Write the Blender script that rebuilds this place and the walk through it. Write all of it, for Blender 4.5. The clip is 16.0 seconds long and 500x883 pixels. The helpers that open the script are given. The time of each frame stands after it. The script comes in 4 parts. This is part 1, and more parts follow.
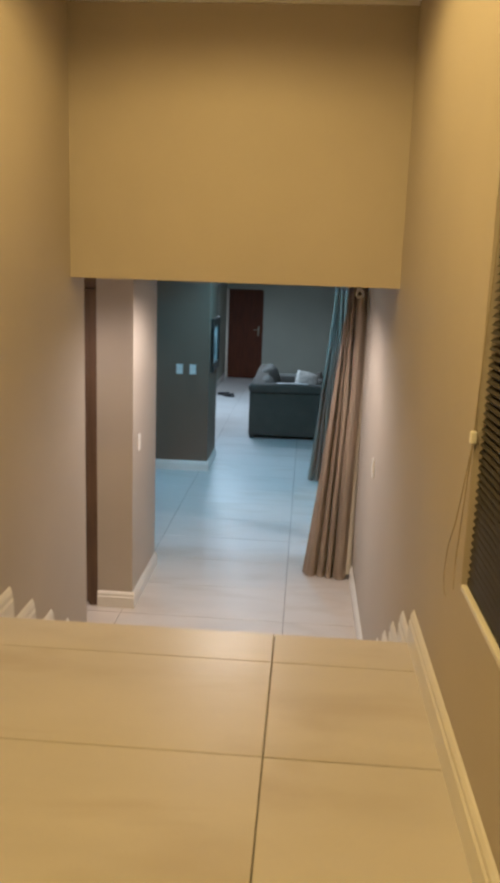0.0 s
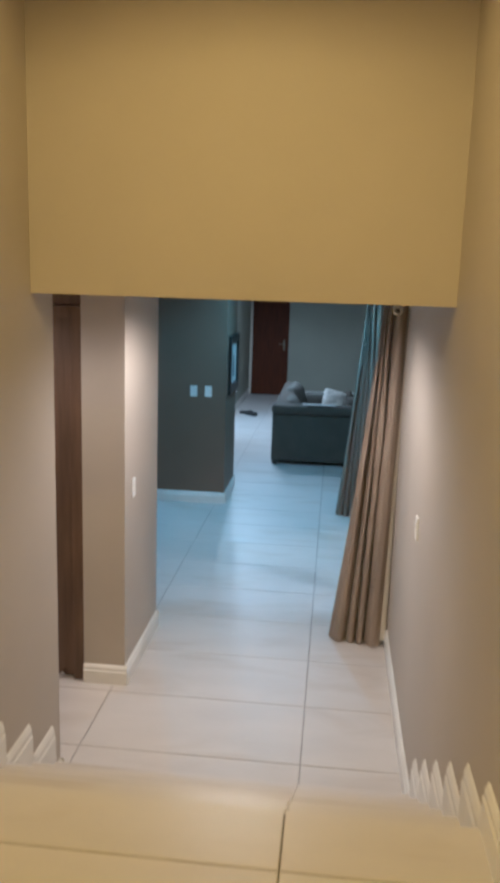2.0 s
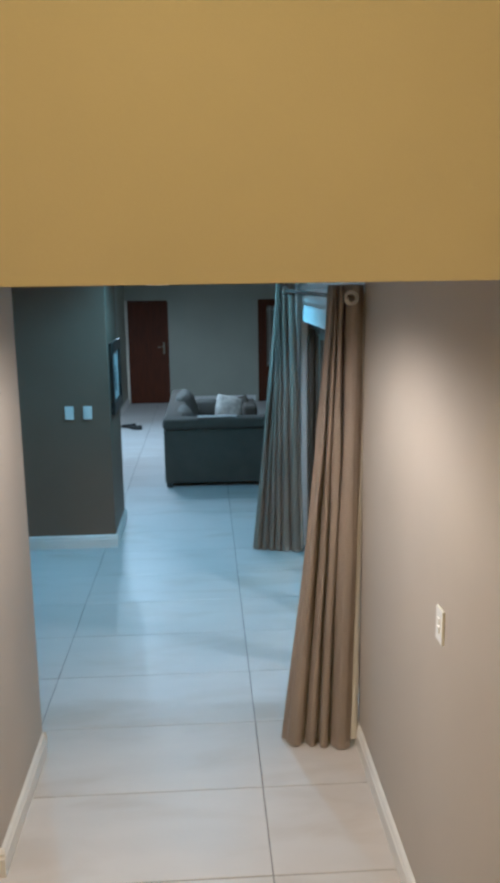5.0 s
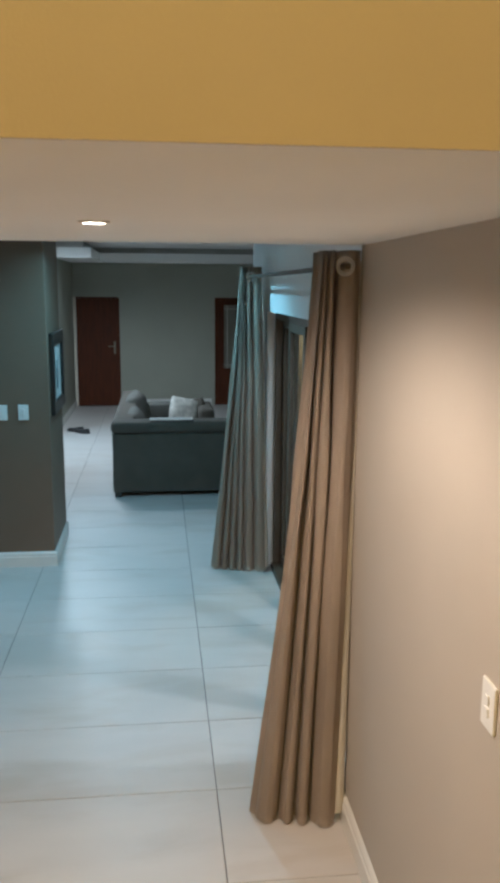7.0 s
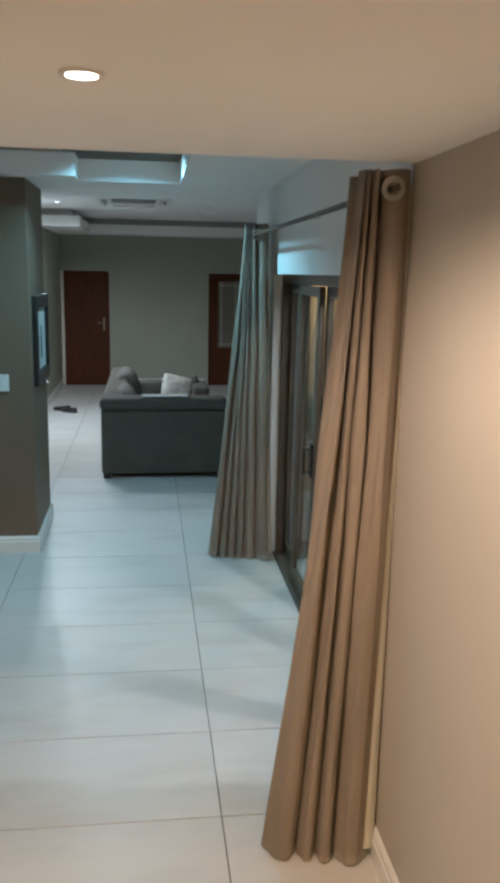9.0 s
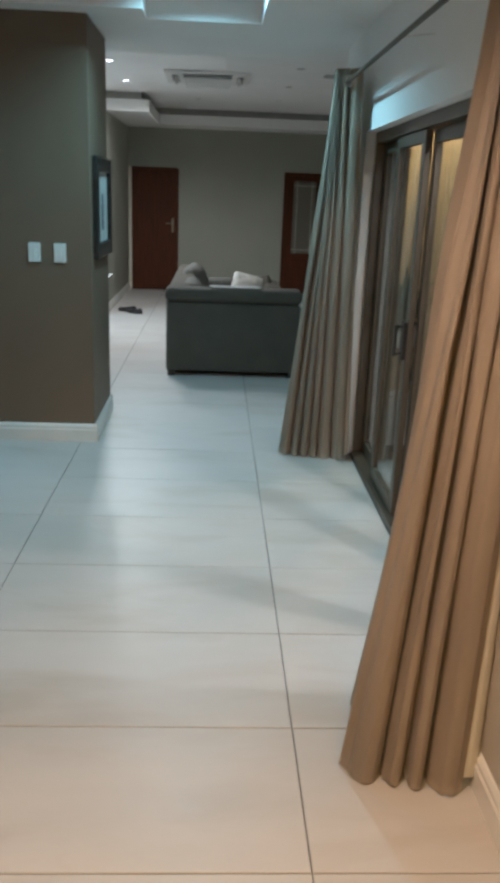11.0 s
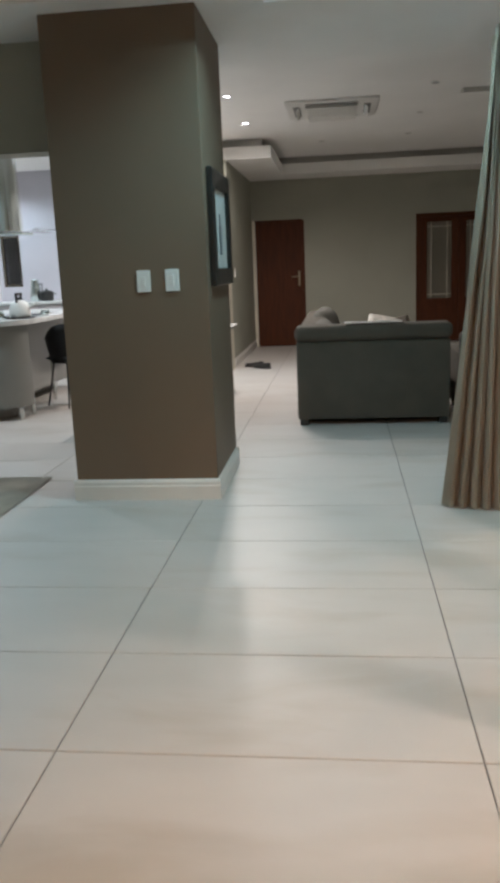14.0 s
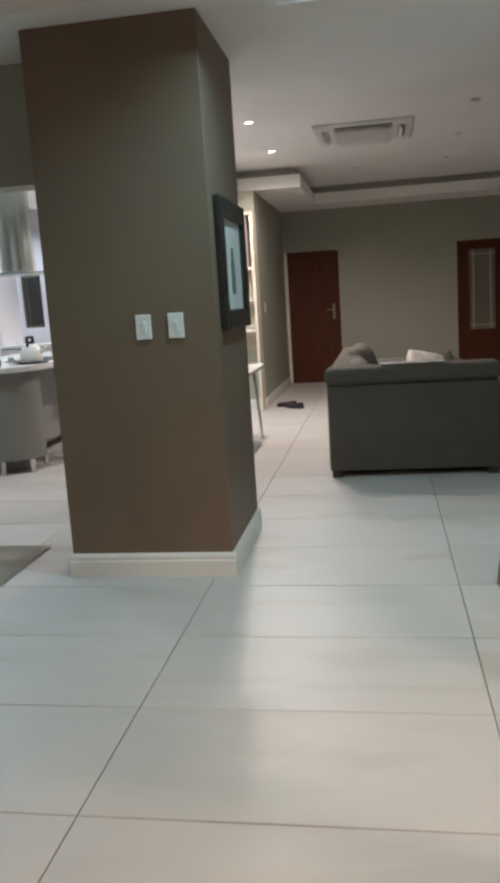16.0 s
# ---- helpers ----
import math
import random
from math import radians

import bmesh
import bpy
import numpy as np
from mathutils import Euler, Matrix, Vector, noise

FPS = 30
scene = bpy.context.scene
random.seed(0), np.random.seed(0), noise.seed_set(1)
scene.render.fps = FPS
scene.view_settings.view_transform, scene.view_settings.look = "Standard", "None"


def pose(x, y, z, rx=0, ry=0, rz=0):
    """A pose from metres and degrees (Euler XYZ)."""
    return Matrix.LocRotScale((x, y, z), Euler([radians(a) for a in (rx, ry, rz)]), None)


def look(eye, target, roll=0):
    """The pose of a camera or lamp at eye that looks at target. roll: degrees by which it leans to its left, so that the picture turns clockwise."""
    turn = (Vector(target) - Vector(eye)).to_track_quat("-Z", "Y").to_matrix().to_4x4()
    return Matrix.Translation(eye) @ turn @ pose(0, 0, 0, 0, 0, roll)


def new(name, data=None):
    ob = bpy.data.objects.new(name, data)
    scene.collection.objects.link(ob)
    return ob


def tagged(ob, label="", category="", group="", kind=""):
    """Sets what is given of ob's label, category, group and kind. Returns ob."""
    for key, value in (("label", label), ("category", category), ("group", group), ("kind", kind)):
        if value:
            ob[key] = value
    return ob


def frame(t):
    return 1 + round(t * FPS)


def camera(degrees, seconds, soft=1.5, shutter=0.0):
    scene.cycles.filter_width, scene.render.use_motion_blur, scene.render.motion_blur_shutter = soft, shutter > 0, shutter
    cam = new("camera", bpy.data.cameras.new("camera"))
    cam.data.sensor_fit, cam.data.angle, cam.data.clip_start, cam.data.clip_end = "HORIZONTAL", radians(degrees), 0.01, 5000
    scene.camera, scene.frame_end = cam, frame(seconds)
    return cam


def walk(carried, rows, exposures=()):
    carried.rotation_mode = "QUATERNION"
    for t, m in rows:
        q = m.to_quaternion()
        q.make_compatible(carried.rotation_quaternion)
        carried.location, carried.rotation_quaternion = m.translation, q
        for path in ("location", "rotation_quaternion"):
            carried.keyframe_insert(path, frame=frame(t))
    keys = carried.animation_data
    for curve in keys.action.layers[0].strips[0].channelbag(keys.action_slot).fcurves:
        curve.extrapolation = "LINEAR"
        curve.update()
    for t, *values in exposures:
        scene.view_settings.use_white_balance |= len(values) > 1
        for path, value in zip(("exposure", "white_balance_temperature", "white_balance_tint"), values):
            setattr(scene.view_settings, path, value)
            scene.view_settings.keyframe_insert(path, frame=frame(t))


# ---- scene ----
import itertools

# ---- camera and walk ----
cam = camera(34.5, 16.0, soft=4.2, shutter=0.5)
PATH = [
    (0, (0.459, 1.053, 2.488), (0.332, 3.006, 2.074), 2.0),
    (0.5, (0.455, 1.331, 2.507), (0.373, 3.278, 2.057), 2.4),
    (1, (0.474, 1.604, 2.511), (0.4, 3.534, 1.99), 3.1),
    (1.5, (0.462, 1.836, 2.508), (0.329, 3.773, 2.028), 3.5),
    (2, (0.462, 2.059, 2.502), (0.264, 4.01, 2.111), 1.8),
    (2.5, (0.393, 2.36, 2.482), (0.187, 4.323, 2.16), -0.5),
    (3, (0.345, 2.632, 2.477), (0.17, 4.598, 2.158), -1.8),
    (3.5, (0.324, 2.906, 2.459), (0.194, 4.87, 2.103), -1.9),
    (4, (0.294, 3.172, 2.474), (0.227, 5.133, 2.088), -1.9),
    (4.5, (0.219, 3.368, 2.452), (0.242, 5.328, 2.058), -1.3),
    (5, (0.16, 3.589, 2.43), (0.266, 5.548, 2.039), -0.8),
    (7.5, (0.149, 4.536, 2.221), (0.386, 6.486, 1.847), 0.7),
    (8.2, (0.131, 4.715, 2.166), (0.386, 6.663, 1.792), 1.1),
    (10.5, (0.097, 5.34, 1.812), (0.282, 7.255, 1.266), 1.6),
    (11, (0.101, 5.442, 1.695), (0.196, 7.351, 1.107), 2.2),
    (11.5, (0.094, 5.554, 1.651), (0.123, 7.453, 1.025), 2.3),
    (12, (0.085, 5.678, 1.584), (0.075, 7.577, 0.958), 1.6),
    (12.5, (0.041, 5.796, 1.503), (-0.023, 7.714, 0.94), 0.4),
    (13, (0.032, 5.937, 1.482), (-0.095, 7.866, 0.971), -1.0),
    (13.5, (0.034, 6.098, 1.403), (-0.138, 8.037, 0.942), -1.7),
    (14, (0.028, 6.324, 1.334), (-0.204, 8.265, 0.911), -2.4),
    (14.5, (0.0, 6.499, 1.336), (-0.259, 8.443, 0.948), -2.8),
    (15, (-0.015, 6.689, 1.359), (-0.3, 8.636, 0.999), -3.1),
    (15.5, (0.023, 6.864, 1.375), (-0.282, 8.808, 1.021), -3.5),
    (16, (0.074, 7.006, 1.378), (-0.259, 8.947, 1.033), -3.7),
]
EXPOSURE = [(0.0, 0.2, 4770, 11), (0.5, 0.24, 4550, 9), (1.0, 0.24, 4480, 9), (3.0, 0.24, 4330, 7), (5.0, 0.23, 4430, 5), (8.0, 0.29, 5150, 9), (10.5, 0.32, 5480, 13), (12.0, 0.33, 5950, 17), (16.0, 0.40, 6700, 27)]
walk(cam, [(t, look(eye, target, roll)) for t, eye, target, roll in PATH], EXPOSURE)

# ---- world and lights: a house at night, lit by its downlights ----
world = bpy.data.worlds.new("night_sky")
scene.world = world
world.use_nodes = True
world.node_tree.nodes["Background"].inputs[0].default_value = (0.05, 0.07, 0.12, 1)
world.node_tree.nodes["Background"].inputs[1].default_value = 0.05

WARM, SOFT, COOL, WHITE = (1.0, 0.568, 0.120), (1.0, 0.69, 0.43), (0.455, 0.92, 0.985), (0.97, 0.96, 0.84)


def spot(name, x, y, z, watts, colour, degrees=110, blend=0.6, radius=0.035, tilt=(0, 0)):
    lamp = bpy.data.lights.new(name, "SPOT")
    lamp.energy, lamp.color, lamp.spot_size, lamp.spot_blend, lamp.shadow_soft_size = watts, colour, radians(degrees), blend, radius
    ob = new(name, lamp)
    ob.matrix_world = pose(x, y, z, tilt[0], tilt[1], 0)
    return ob


# where the downlights sit: x, y, ceiling height, watts, colour, cone
LANDING = [(0.08, 3.91, 3.84), (0.08, 2.71, 3.84), (0.08, 1.51, 3.84), (0.08, 0.31, 3.84)]
PASSAGE = [(0.0, 6.48, 2.425)]
LOBBY = [(-1.62, 6.05, 2.425)]
# the second coffer lamp is added, to fill the floor left of the column
COFFER = [(0.0, 10.43, 2.95, 86), (-1.2, 9.2, 2.95, 32)]
LIVING = [(-1.04, 14.54, 2.95), (-1.04, 16.07, 2.95)]
UNLIT = [(0.93, 14.54, 2.95), (0.93, 16.05, 2.95), (0.92, 17.55, 2.95), (-0.2, 17.8, 2.95)]
# kitchen lamps are unseen; they and their fixtures are added to brighten the kitchen
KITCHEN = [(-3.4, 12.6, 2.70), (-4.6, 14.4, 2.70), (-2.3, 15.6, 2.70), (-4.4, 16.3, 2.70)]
for x, y, z in LANDING:
    spot("landing_spot", x, y, z - 0.03, 58, WARM, 170, 0.3, 0.05)
for x, y, z in PASSAGE:
    spot("passage_spot", x, y, z - 0.02, 112, SOFT, 169, 0.52, 0.05)
for x, y, z in LOBBY:
    spot("lobby_spot", x, y, z - 0.02, 34, SOFT, 165, 0.6, 0.05)
for x, y, z, watts in COFFER:
    spot("coffer_spot", x, y, z - 0.02, watts, COOL, 146, 0.8, 0.02)
for x, y, z in LIVING:
    spot("living_spot", x, y, z - 0.02, 135, WHITE, 168, 0.5, 0.05)
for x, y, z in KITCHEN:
    spot("kitchen_fill", x, y, z - 0.02, 66, (0.68, 0.95, 1.0), 150, 0.5, 0.08)


# both are unseen; the second is added to warm the outer wall
PATIO_LAMPS = [(1.78, 7.84, 2.52, 62, (0.96, 0.90, 0.77)), (1.66, 11.02, 2.52, 30, (1.0, 0.72, 0.36))]
for x, y, z, watts, colour in PATIO_LAMPS:
    spot("patio_spot", x, y, z - 0.02, watts, colour, 165, 0.3, 0.03)


# ---- materials ----
def material(name, colour, rough=0.6, metal=0.0, spread=0.06, grain=8.0, fine=120.0, bump=0.05, stretch=(1, 1, 1), rand=0.0, coat=0.0, dark=None, coords="Object"):
    """Paint, cloth or wood: a colour that varies at two scales, with fine relief."""
    m = bpy.data.materials.new(name)
    m.use_nodes = True
    nt = m.node_tree
    n, ln = nt.nodes, nt.links
    b = n["Principled BSDF"]
    tc, mp = n.new("ShaderNodeTexCoord"), n.new("ShaderNodeMapping")
    mp.inputs["Scale"].default_value = stretch
    ln.new(tc.outputs[coords], mp.inputs[0])
    src = mp.outputs[0]
    if rand:
        oi, sc, ad = n.new("ShaderNodeObjectInfo"), n.new("ShaderNodeMath"), n.new("ShaderNodeVectorMath")
        sc.operation, sc.inputs[1].default_value = "MULTIPLY", 57.0
        ln.new(oi.outputs["Random"], sc.inputs[0])
        ln.new(src, ad.inputs[0])
        ln.new(sc.outputs[0], ad.inputs[1])
        src = ad.outputs[0]
    n1, n2 = n.new("ShaderNodeTexNoise"), n.new("ShaderNodeTexNoise")
    n1.inputs["Scale"].default_value, n1.inputs["Detail"].default_value = grain, 5
    n2.inputs["Scale"].default_value, n2.inputs["Detail"].default_value = fine, 3
    ln.new(src, n1.inputs["Vector"])
    ln.new(src, n2.inputs["Vector"])
    ramp = n.new("ShaderNodeValToRGB")
    lo = dark or tuple(c * (1 - spread * 2) for c in colour)
    hi = tuple(min(1, c * (1 + spread)) for c in colour)
    ramp.color_ramp.elements[0].position, ramp.color_ramp.elements[1].position = 0.32, 0.68
    ramp.color_ramp.elements[0].color, ramp.color_ramp.elements[1].color = (*lo, 1), (*hi, 1)
    ln.new(n1.outputs["Fac"], ramp.inputs[0])
    mix = n.new("ShaderNodeMix")
    mix.data_type, mix.blend_type = "RGBA", "MULTIPLY"
    mix.inputs["Factor"].default_value = min(1, spread * 2.5)
    gr = n.new("ShaderNodeValToRGB")
    gr.color_ramp.elements[0].color, gr.color_ramp.elements[1].color = (0.7, 0.7, 0.7, 1), (1, 1, 1, 1)
    ln.new(n2.outputs["Fac"], gr.inputs[0])
    ln.new(ramp.outputs[0], mix.inputs["A"])
    ln.new(gr.outputs[0], mix.inputs["B"])
    ln.new(mix.outputs["Result"], b.inputs["Base Color"])
    mr = n.new("ShaderNodeMapRange")
    mr.inputs["To Min"].default_value, mr.inputs["To Max"].default_value = max(0.02, rough - 0.07), min(1, rough + 0.07)
    ln.new(n1.outputs["Fac"], mr.inputs["Value"])
    ln.new(mr.outputs[0], b.inputs["Roughness"])
    bp = n.new("ShaderNodeBump")
    bp.inputs["Strength"].default_value, bp.inputs["Distance"].default_value = bump, 0.004
    ln.new(n2.outputs["Fac"], bp.inputs["Height"])
    ln.new(bp.outputs[0], b.inputs["Normal"])
    b.inputs["Metallic"].default_value = metal
    b.inputs["Coat Weight"].default_value = coat
    return m


def tile_material(name, light, vein, rough):
    """Glazed porcelain with long soft clouds and thin veins, different on each tile."""
    m = material(name, light, rough, spread=0.03, grain=2.2, fine=60, bump=0.015, stretch=(0.8, 2.3, 1), rand=1, dark=tuple(c * 0.955 for c in light))
    n, ln = m.node_tree.nodes, m.node_tree.links
    b = n["Principled BSDF"]
    base = b.inputs["Base Color"].links[0].from_socket
    src = [x for x in n if x.type == "VECT_MATH"][0].outputs[0]
    w = n.new("ShaderNodeTexNoise")
    w.inputs["Scale"].default_value, w.inputs["Detail"].default_value, w.inputs["Distortion"].default_value = 1.6, 9, 0.5
    ln.new(src, w.inputs["Vector"])
    r = n.new("ShaderNodeValToRGB")
    r.color_ramp.elements[0].position, r.color_ramp.elements[1].position = 0.53, 0.70
    r.color_ramp.elements[0].color, r.color_ramp.elements[1].color = (0, 0, 0, 1), (0.48, 0.48, 0.48, 1)
    ln.new(w.outputs["Fac"], r.inputs[0])
    mix = n.new("ShaderNodeMix")
    mix.data_type = "RGBA"
    ln.new(r.outputs[0], mix.inputs["Factor"])
    ln.new(base, mix.inputs["A"])
    mix.inputs["B"].default_value = (*vein, 1)
    ln.new(mix.outputs["Result"], b.inputs["Base Color"])
    b.inputs["Specular IOR Level"].default_value = 0.45
    return m


def glass_material(name, tint=(0.9, 0.95, 0.95), rough=0.0):
    m = bpy.data.materials.new(name)
    m.use_nodes = True
    b = m.node_tree.nodes["Principled BSDF"]
    b.inputs["Base Color"].default_value = (*tint, 1)
    b.inputs["Transmission Weight"].default_value = 1
    b.inputs["Roughness"].default_value = rough
    b.inputs["IOR"].default_value = 1.5
    return m


def glow(name, colour, strength):
    m = bpy.data.materials.new(name)
    m.use_nodes = True
    b = m.node_tree.nodes["Principled BSDF"]
    b.inputs["Base Color"].default_value = (*colour, 1)
    b.inputs["Emission Color"].default_value = (*colour, 1)
    b.inputs["Emission Strength"].default_value = strength
    return m


WALL = material("taupe_wall_paint", (0.455, 0.408, 0.345), 0.62, spread=0.03, grain=1.4, fine=260, bump=0.10)
DARKWALL = material("grey_taupe_wall_paint", (0.365, 0.365, 0.30), 0.6, spread=0.03, grain=1.4, fine=260, bump=0.10)
COLUMN = material("brown_taupe_column_paint", (0.174, 0.120, 0.080), 0.6, spread=0.04, grain=1.4, fine=260, bump=0.10)
CEIL = material("white_ceiling_paint", (0.90, 0.89, 0.87), 0.8, spread=0.02, grain=1.2, fine=200, bump=0.06)
TRIM = material("white_gloss_trim", (0.74, 0.72, 0.68), 0.35, spread=0.03, grain=5, fine=90, bump=0.03)
TILE = tile_material("porcelain_tile", (0.54, 0.508, 0.478), (0.425, 0.375, 0.32), 0.43)
GROUT = material("grey_grout", (0.17, 0.16, 0.155), 0.9, spread=0.1, grain=20)
CURTAIN = material("taupe_curtain_cloth", (0.50, 0.408, 0.315), 0.75, spread=0.07, grain=5, fine=420, bump=0.35, stretch=(1, 1, 0.25))
for m_ in (CURTAIN,):
    m_.node_tree.nodes["Principled BSDF"].inputs["Sheen Weight"].default_value = 0.25
    m_.node_tree.nodes["Principled BSDF"].inputs["Sheen Roughness"].default_value = 0.4
LINING = material("pale_curtain_lining", (0.62, 0.58, 0.50), 0.8, spread=0.05, grain=6, fine=300, bump=0.2)
DARKWOOD = material("red_brown_door_wood", (0.088, 0.023, 0.006), 0.6, spread=0.12, grain=3, fine=70, bump=0.08, stretch=(9, 9, 0.8))
DARKWOOD.node_tree.nodes["Principled BSDF"].inputs["Specular IOR Level"].default_value = 0.25
BROWNWOOD = material("brown_door_wood", (0.145, 0.086, 0.050), 0.5, spread=0.14, grain=3, fine=70, bump=0.08, stretch=(8, 8, 0.7))
SOFA = material("charcoal_sofa_cloth", (0.094, 0.080, 0.063), 0.9, spread=0.06, grain=6, fine=520, bump=0.5)
CUSHION = material("grey_cushion_cloth", (0.13, 0.125, 0.108), 0.9, spread=0.07, grain=7, fine=480, bump=0.5)
PALE = material("pale_printed_cloth", (0.58, 0.55, 0.49), 0.85, spread=0.12, grain=14, fine=300, bump=0.3, dark=(0.40, 0.38, 0.34))
THROW = material("white_throw_cloth", (0.74, 0.73, 0.70), 0.85, spread=0.05, grain=10, fine=300, bump=0.3)
BRONZE = material("dark_bronze_aluminium", (0.105, 0.082, 0.056), 0.42, metal=0.2, spread=0.08, grain=6, fine=200, bump=0.03)
STEEL = material("brushed_steel", (0.62, 0.68, 0.67), 0.24, metal=1.0, spread=0.015, grain=2, fine=300, bump=0.01)
CHROME = material("satin_chrome", (0.66, 0.65, 0.62), 0.22, metal=1.0, spread=0.03, grain=8, fine=100, bump=0.02)
PLASTIC = material("white_switch_plastic", (0.78, 0.77, 0.74), 0.38, spread=0.02, grain=10, fine=90, bump=0.02)
BLACK = material("black_leather", (0.018, 0.017, 0.017), 0.5, spread=0.12, grain=12, fine=220, bump=0.2)
FRAME = material("black_picture_frame", (0.022, 0.020, 0.018), 0.35, spread=0.15, grain=10, fine=150, bump=0.05)
MOUNT = material("grey_picture_mount", (0.62, 0.63, 0.61), 0.7, spread=0.06, grain=4, fine=100, bump=0.03)
INK = material("dark_picture_ink", (0.17, 0.18, 0.19), 0.7, spread=0.2, grain=12, fine=100, bump=0.03)
CABINET = material("white_cabinet_lacquer", (0.76, 0.70, 0.70), 0.3, spread=0.02, grain=3, fine=80, bump=0.02)
ISLAND = material("greige_island_panel", (0.25, 0.245, 0.225), 0.4, spread=0.03, grain=3, fine=80, bump=0.02)
STONE = material("white_stone_worktop", (0.72, 0.71, 0.69), 0.22, spread=0.06, grain=9, fine=120, bump=0.02)
SHELF = material("cream_shelf_board", (0.70, 0.64, 0.53), 0.45, spread=0.03, grain=4, fine=90, bump=0.03)
RUG = material("grey_brown_rug_pile", (0.56, 0.53, 0.46), 0.95, spread=0.14, grain=3.5, fine=240, bump=0.7)
BLIND = material("dark_blind_slat", (0.020, 0.016, 0.012), 0.55, spread=0.1, grain=10, fine=120, bump=0.05, rand=1)
CORD = material("beige_blind_cord", (0.40, 0.34, 0.25), 0.8, spread=0.1, grain=30, fine=200, bump=0.2)
SHOE = material("black_shoe_leather", (0.02, 0.018, 0.016), 0.6, spread=0.2, grain=20, fine=200, bump=0.2)
PATIO = material("patio_concrete", (0.16, 0.15, 0.14), 0.85, spread=0.15, grain=2, fine=60, bump=0.3)
KITCHENWALL = material("pale_lilac_wall_paint", (0.55, 0.52, 0.56), 0.6, spread=0.03, grain=2, fine=200, bump=0.06)
PLASTER = material("cream_outer_plaster", (0.55, 0.45, 0.31), 0.85, spread=0.08, grain=3, fine=80, bump=0.3)
UPSTAND = material("coffer_grey", (0.50, 0.49, 0.46), 0.7, spread=0.03, grain=2, fine=200, bump=0.06)
NIGHT = material("dark_outer_plaster", (0.12, 0.12, 0.115), 0.9, spread=0.1, grain=2, fine=60, bump=0.3)
LEAF = material("blue_green_leaf", (0.075, 0.14, 0.115), 0.45, spread=0.25, grain=8, fine=90, bump=0.1)
GLASS = glass_material("clear_glass")
HAZE = glass_material("frosted_glass", (0.20, 0.18, 0.14), 0.35)
HAZE.node_tree.nodes["Principled BSDF"].inputs["Transmission Weight"].default_value = 0.3
AGED = material("aged_brass", (0.30, 0.25, 0.17), 0.4, metal=0.8, spread=0.08, grain=8, fine=100, bump=0.03)
LED_COOL = glow("lit_lamp_cool", (0.85, 0.95, 1.0), 14)
LED_WARM = glow("lit_lamp_warm", (1.0, 0.78, 0.52), 14)
VENT = material("grey_vent_shadow", (0.24, 0.24, 0.235), 0.6, spread=0.05)
LED_OFF = material("unlit_lamp_glass", (0.30, 0.30, 0.29), 0.3, spread=0.05)


# ---- building helpers ----
def box(bm, x0, x1, y0, y1, z0, z1, bevel=0.0, segments=2):
    v = [bm.verts.new(p) for p in ((x0, y0, z0), (x1, y0, z0), (x1, y1, z0), (x0, y1, z0), (x0, y0, z1), (x1, y0, z1), (x1, y1, z1), (x0, y1, z1))]
    faces = [bm.faces.new([v[i] for i in f]) for f in ((3, 2, 1, 0), (4, 5, 6, 7), (0, 1, 5, 4), (1, 2, 6, 5), (2, 3, 7, 6), (3, 0, 4, 7))]
    if bevel:
        edges = {e for f in faces for e in f.edges}
        bmesh.ops.bevel(bm, geom=list(edges), offset=bevel, segments=segments, profile=0.5, affect="EDGES")
    return bm


def boxes(*args, bevel=0.0, segments=2):
    bm = bmesh.new()
    for a in args:
        box(bm, *a, bevel=bevel, segments=segments)
    return bm


def solid(*blocks):
    """One closed shell round blocks that touch, with no faces between them."""
    axes = [sorted({round(v, 4) for b in blocks for v in b[2 * k:2 * k + 2]}) for k in range(3)]
    full = set()
    for b in blocks:
        lo, hi = [axes[k].index(round(b[2 * k], 4)) for k in range(3)], [axes[k].index(round(b[2 * k + 1], 4)) for k in range(3)]
        full.update(itertools.product(*[range(lo[k], hi[k]) for k in range(3)]))
    bm, seen = bmesh.new(), {}

    def corner(key):
        if key not in seen:
            seen[key] = bm.verts.new([axes[k][key[k]] for k in range(3)])
        return seen[key]
    for cell in sorted(full):
        for k in range(3):
            for step in (0, 1):
                beside = list(cell)
                beside[k] += 2 * step - 1
                if tuple(beside) in full:
                    continue
                ring_ = []
                for da, db in ((0, 0), (1, 0), (1, 1), (0, 1)):
                    key = list(cell)
                    key[k] += step
                    key[(k + 1) % 3] += da
                    key[(k + 2) % 3] += db
                    ring_.append(corner(tuple(key)))
                bm.faces.new(ring_)
    return bm


def rod(bm, a, b, r0, r1=None, sides=14):
    a, b = Vector(a), Vector(b)
    d = b - a
    m = Matrix.Translation((a + b) / 2) @ d.to_track_quat("Z", "Y").to_matrix().to_4x4()
    bmesh.ops.create_cone(bm, cap_ends=True, segments=sides, radius1=r0, radius2=r0 if r1 is None else r1, depth=d.length, matrix=m)
    return bm


def rods(*args, sides=14):
    bm = bmesh.new()
    for a in args:
        rod(bm, *a, sides=sides)
    return bm


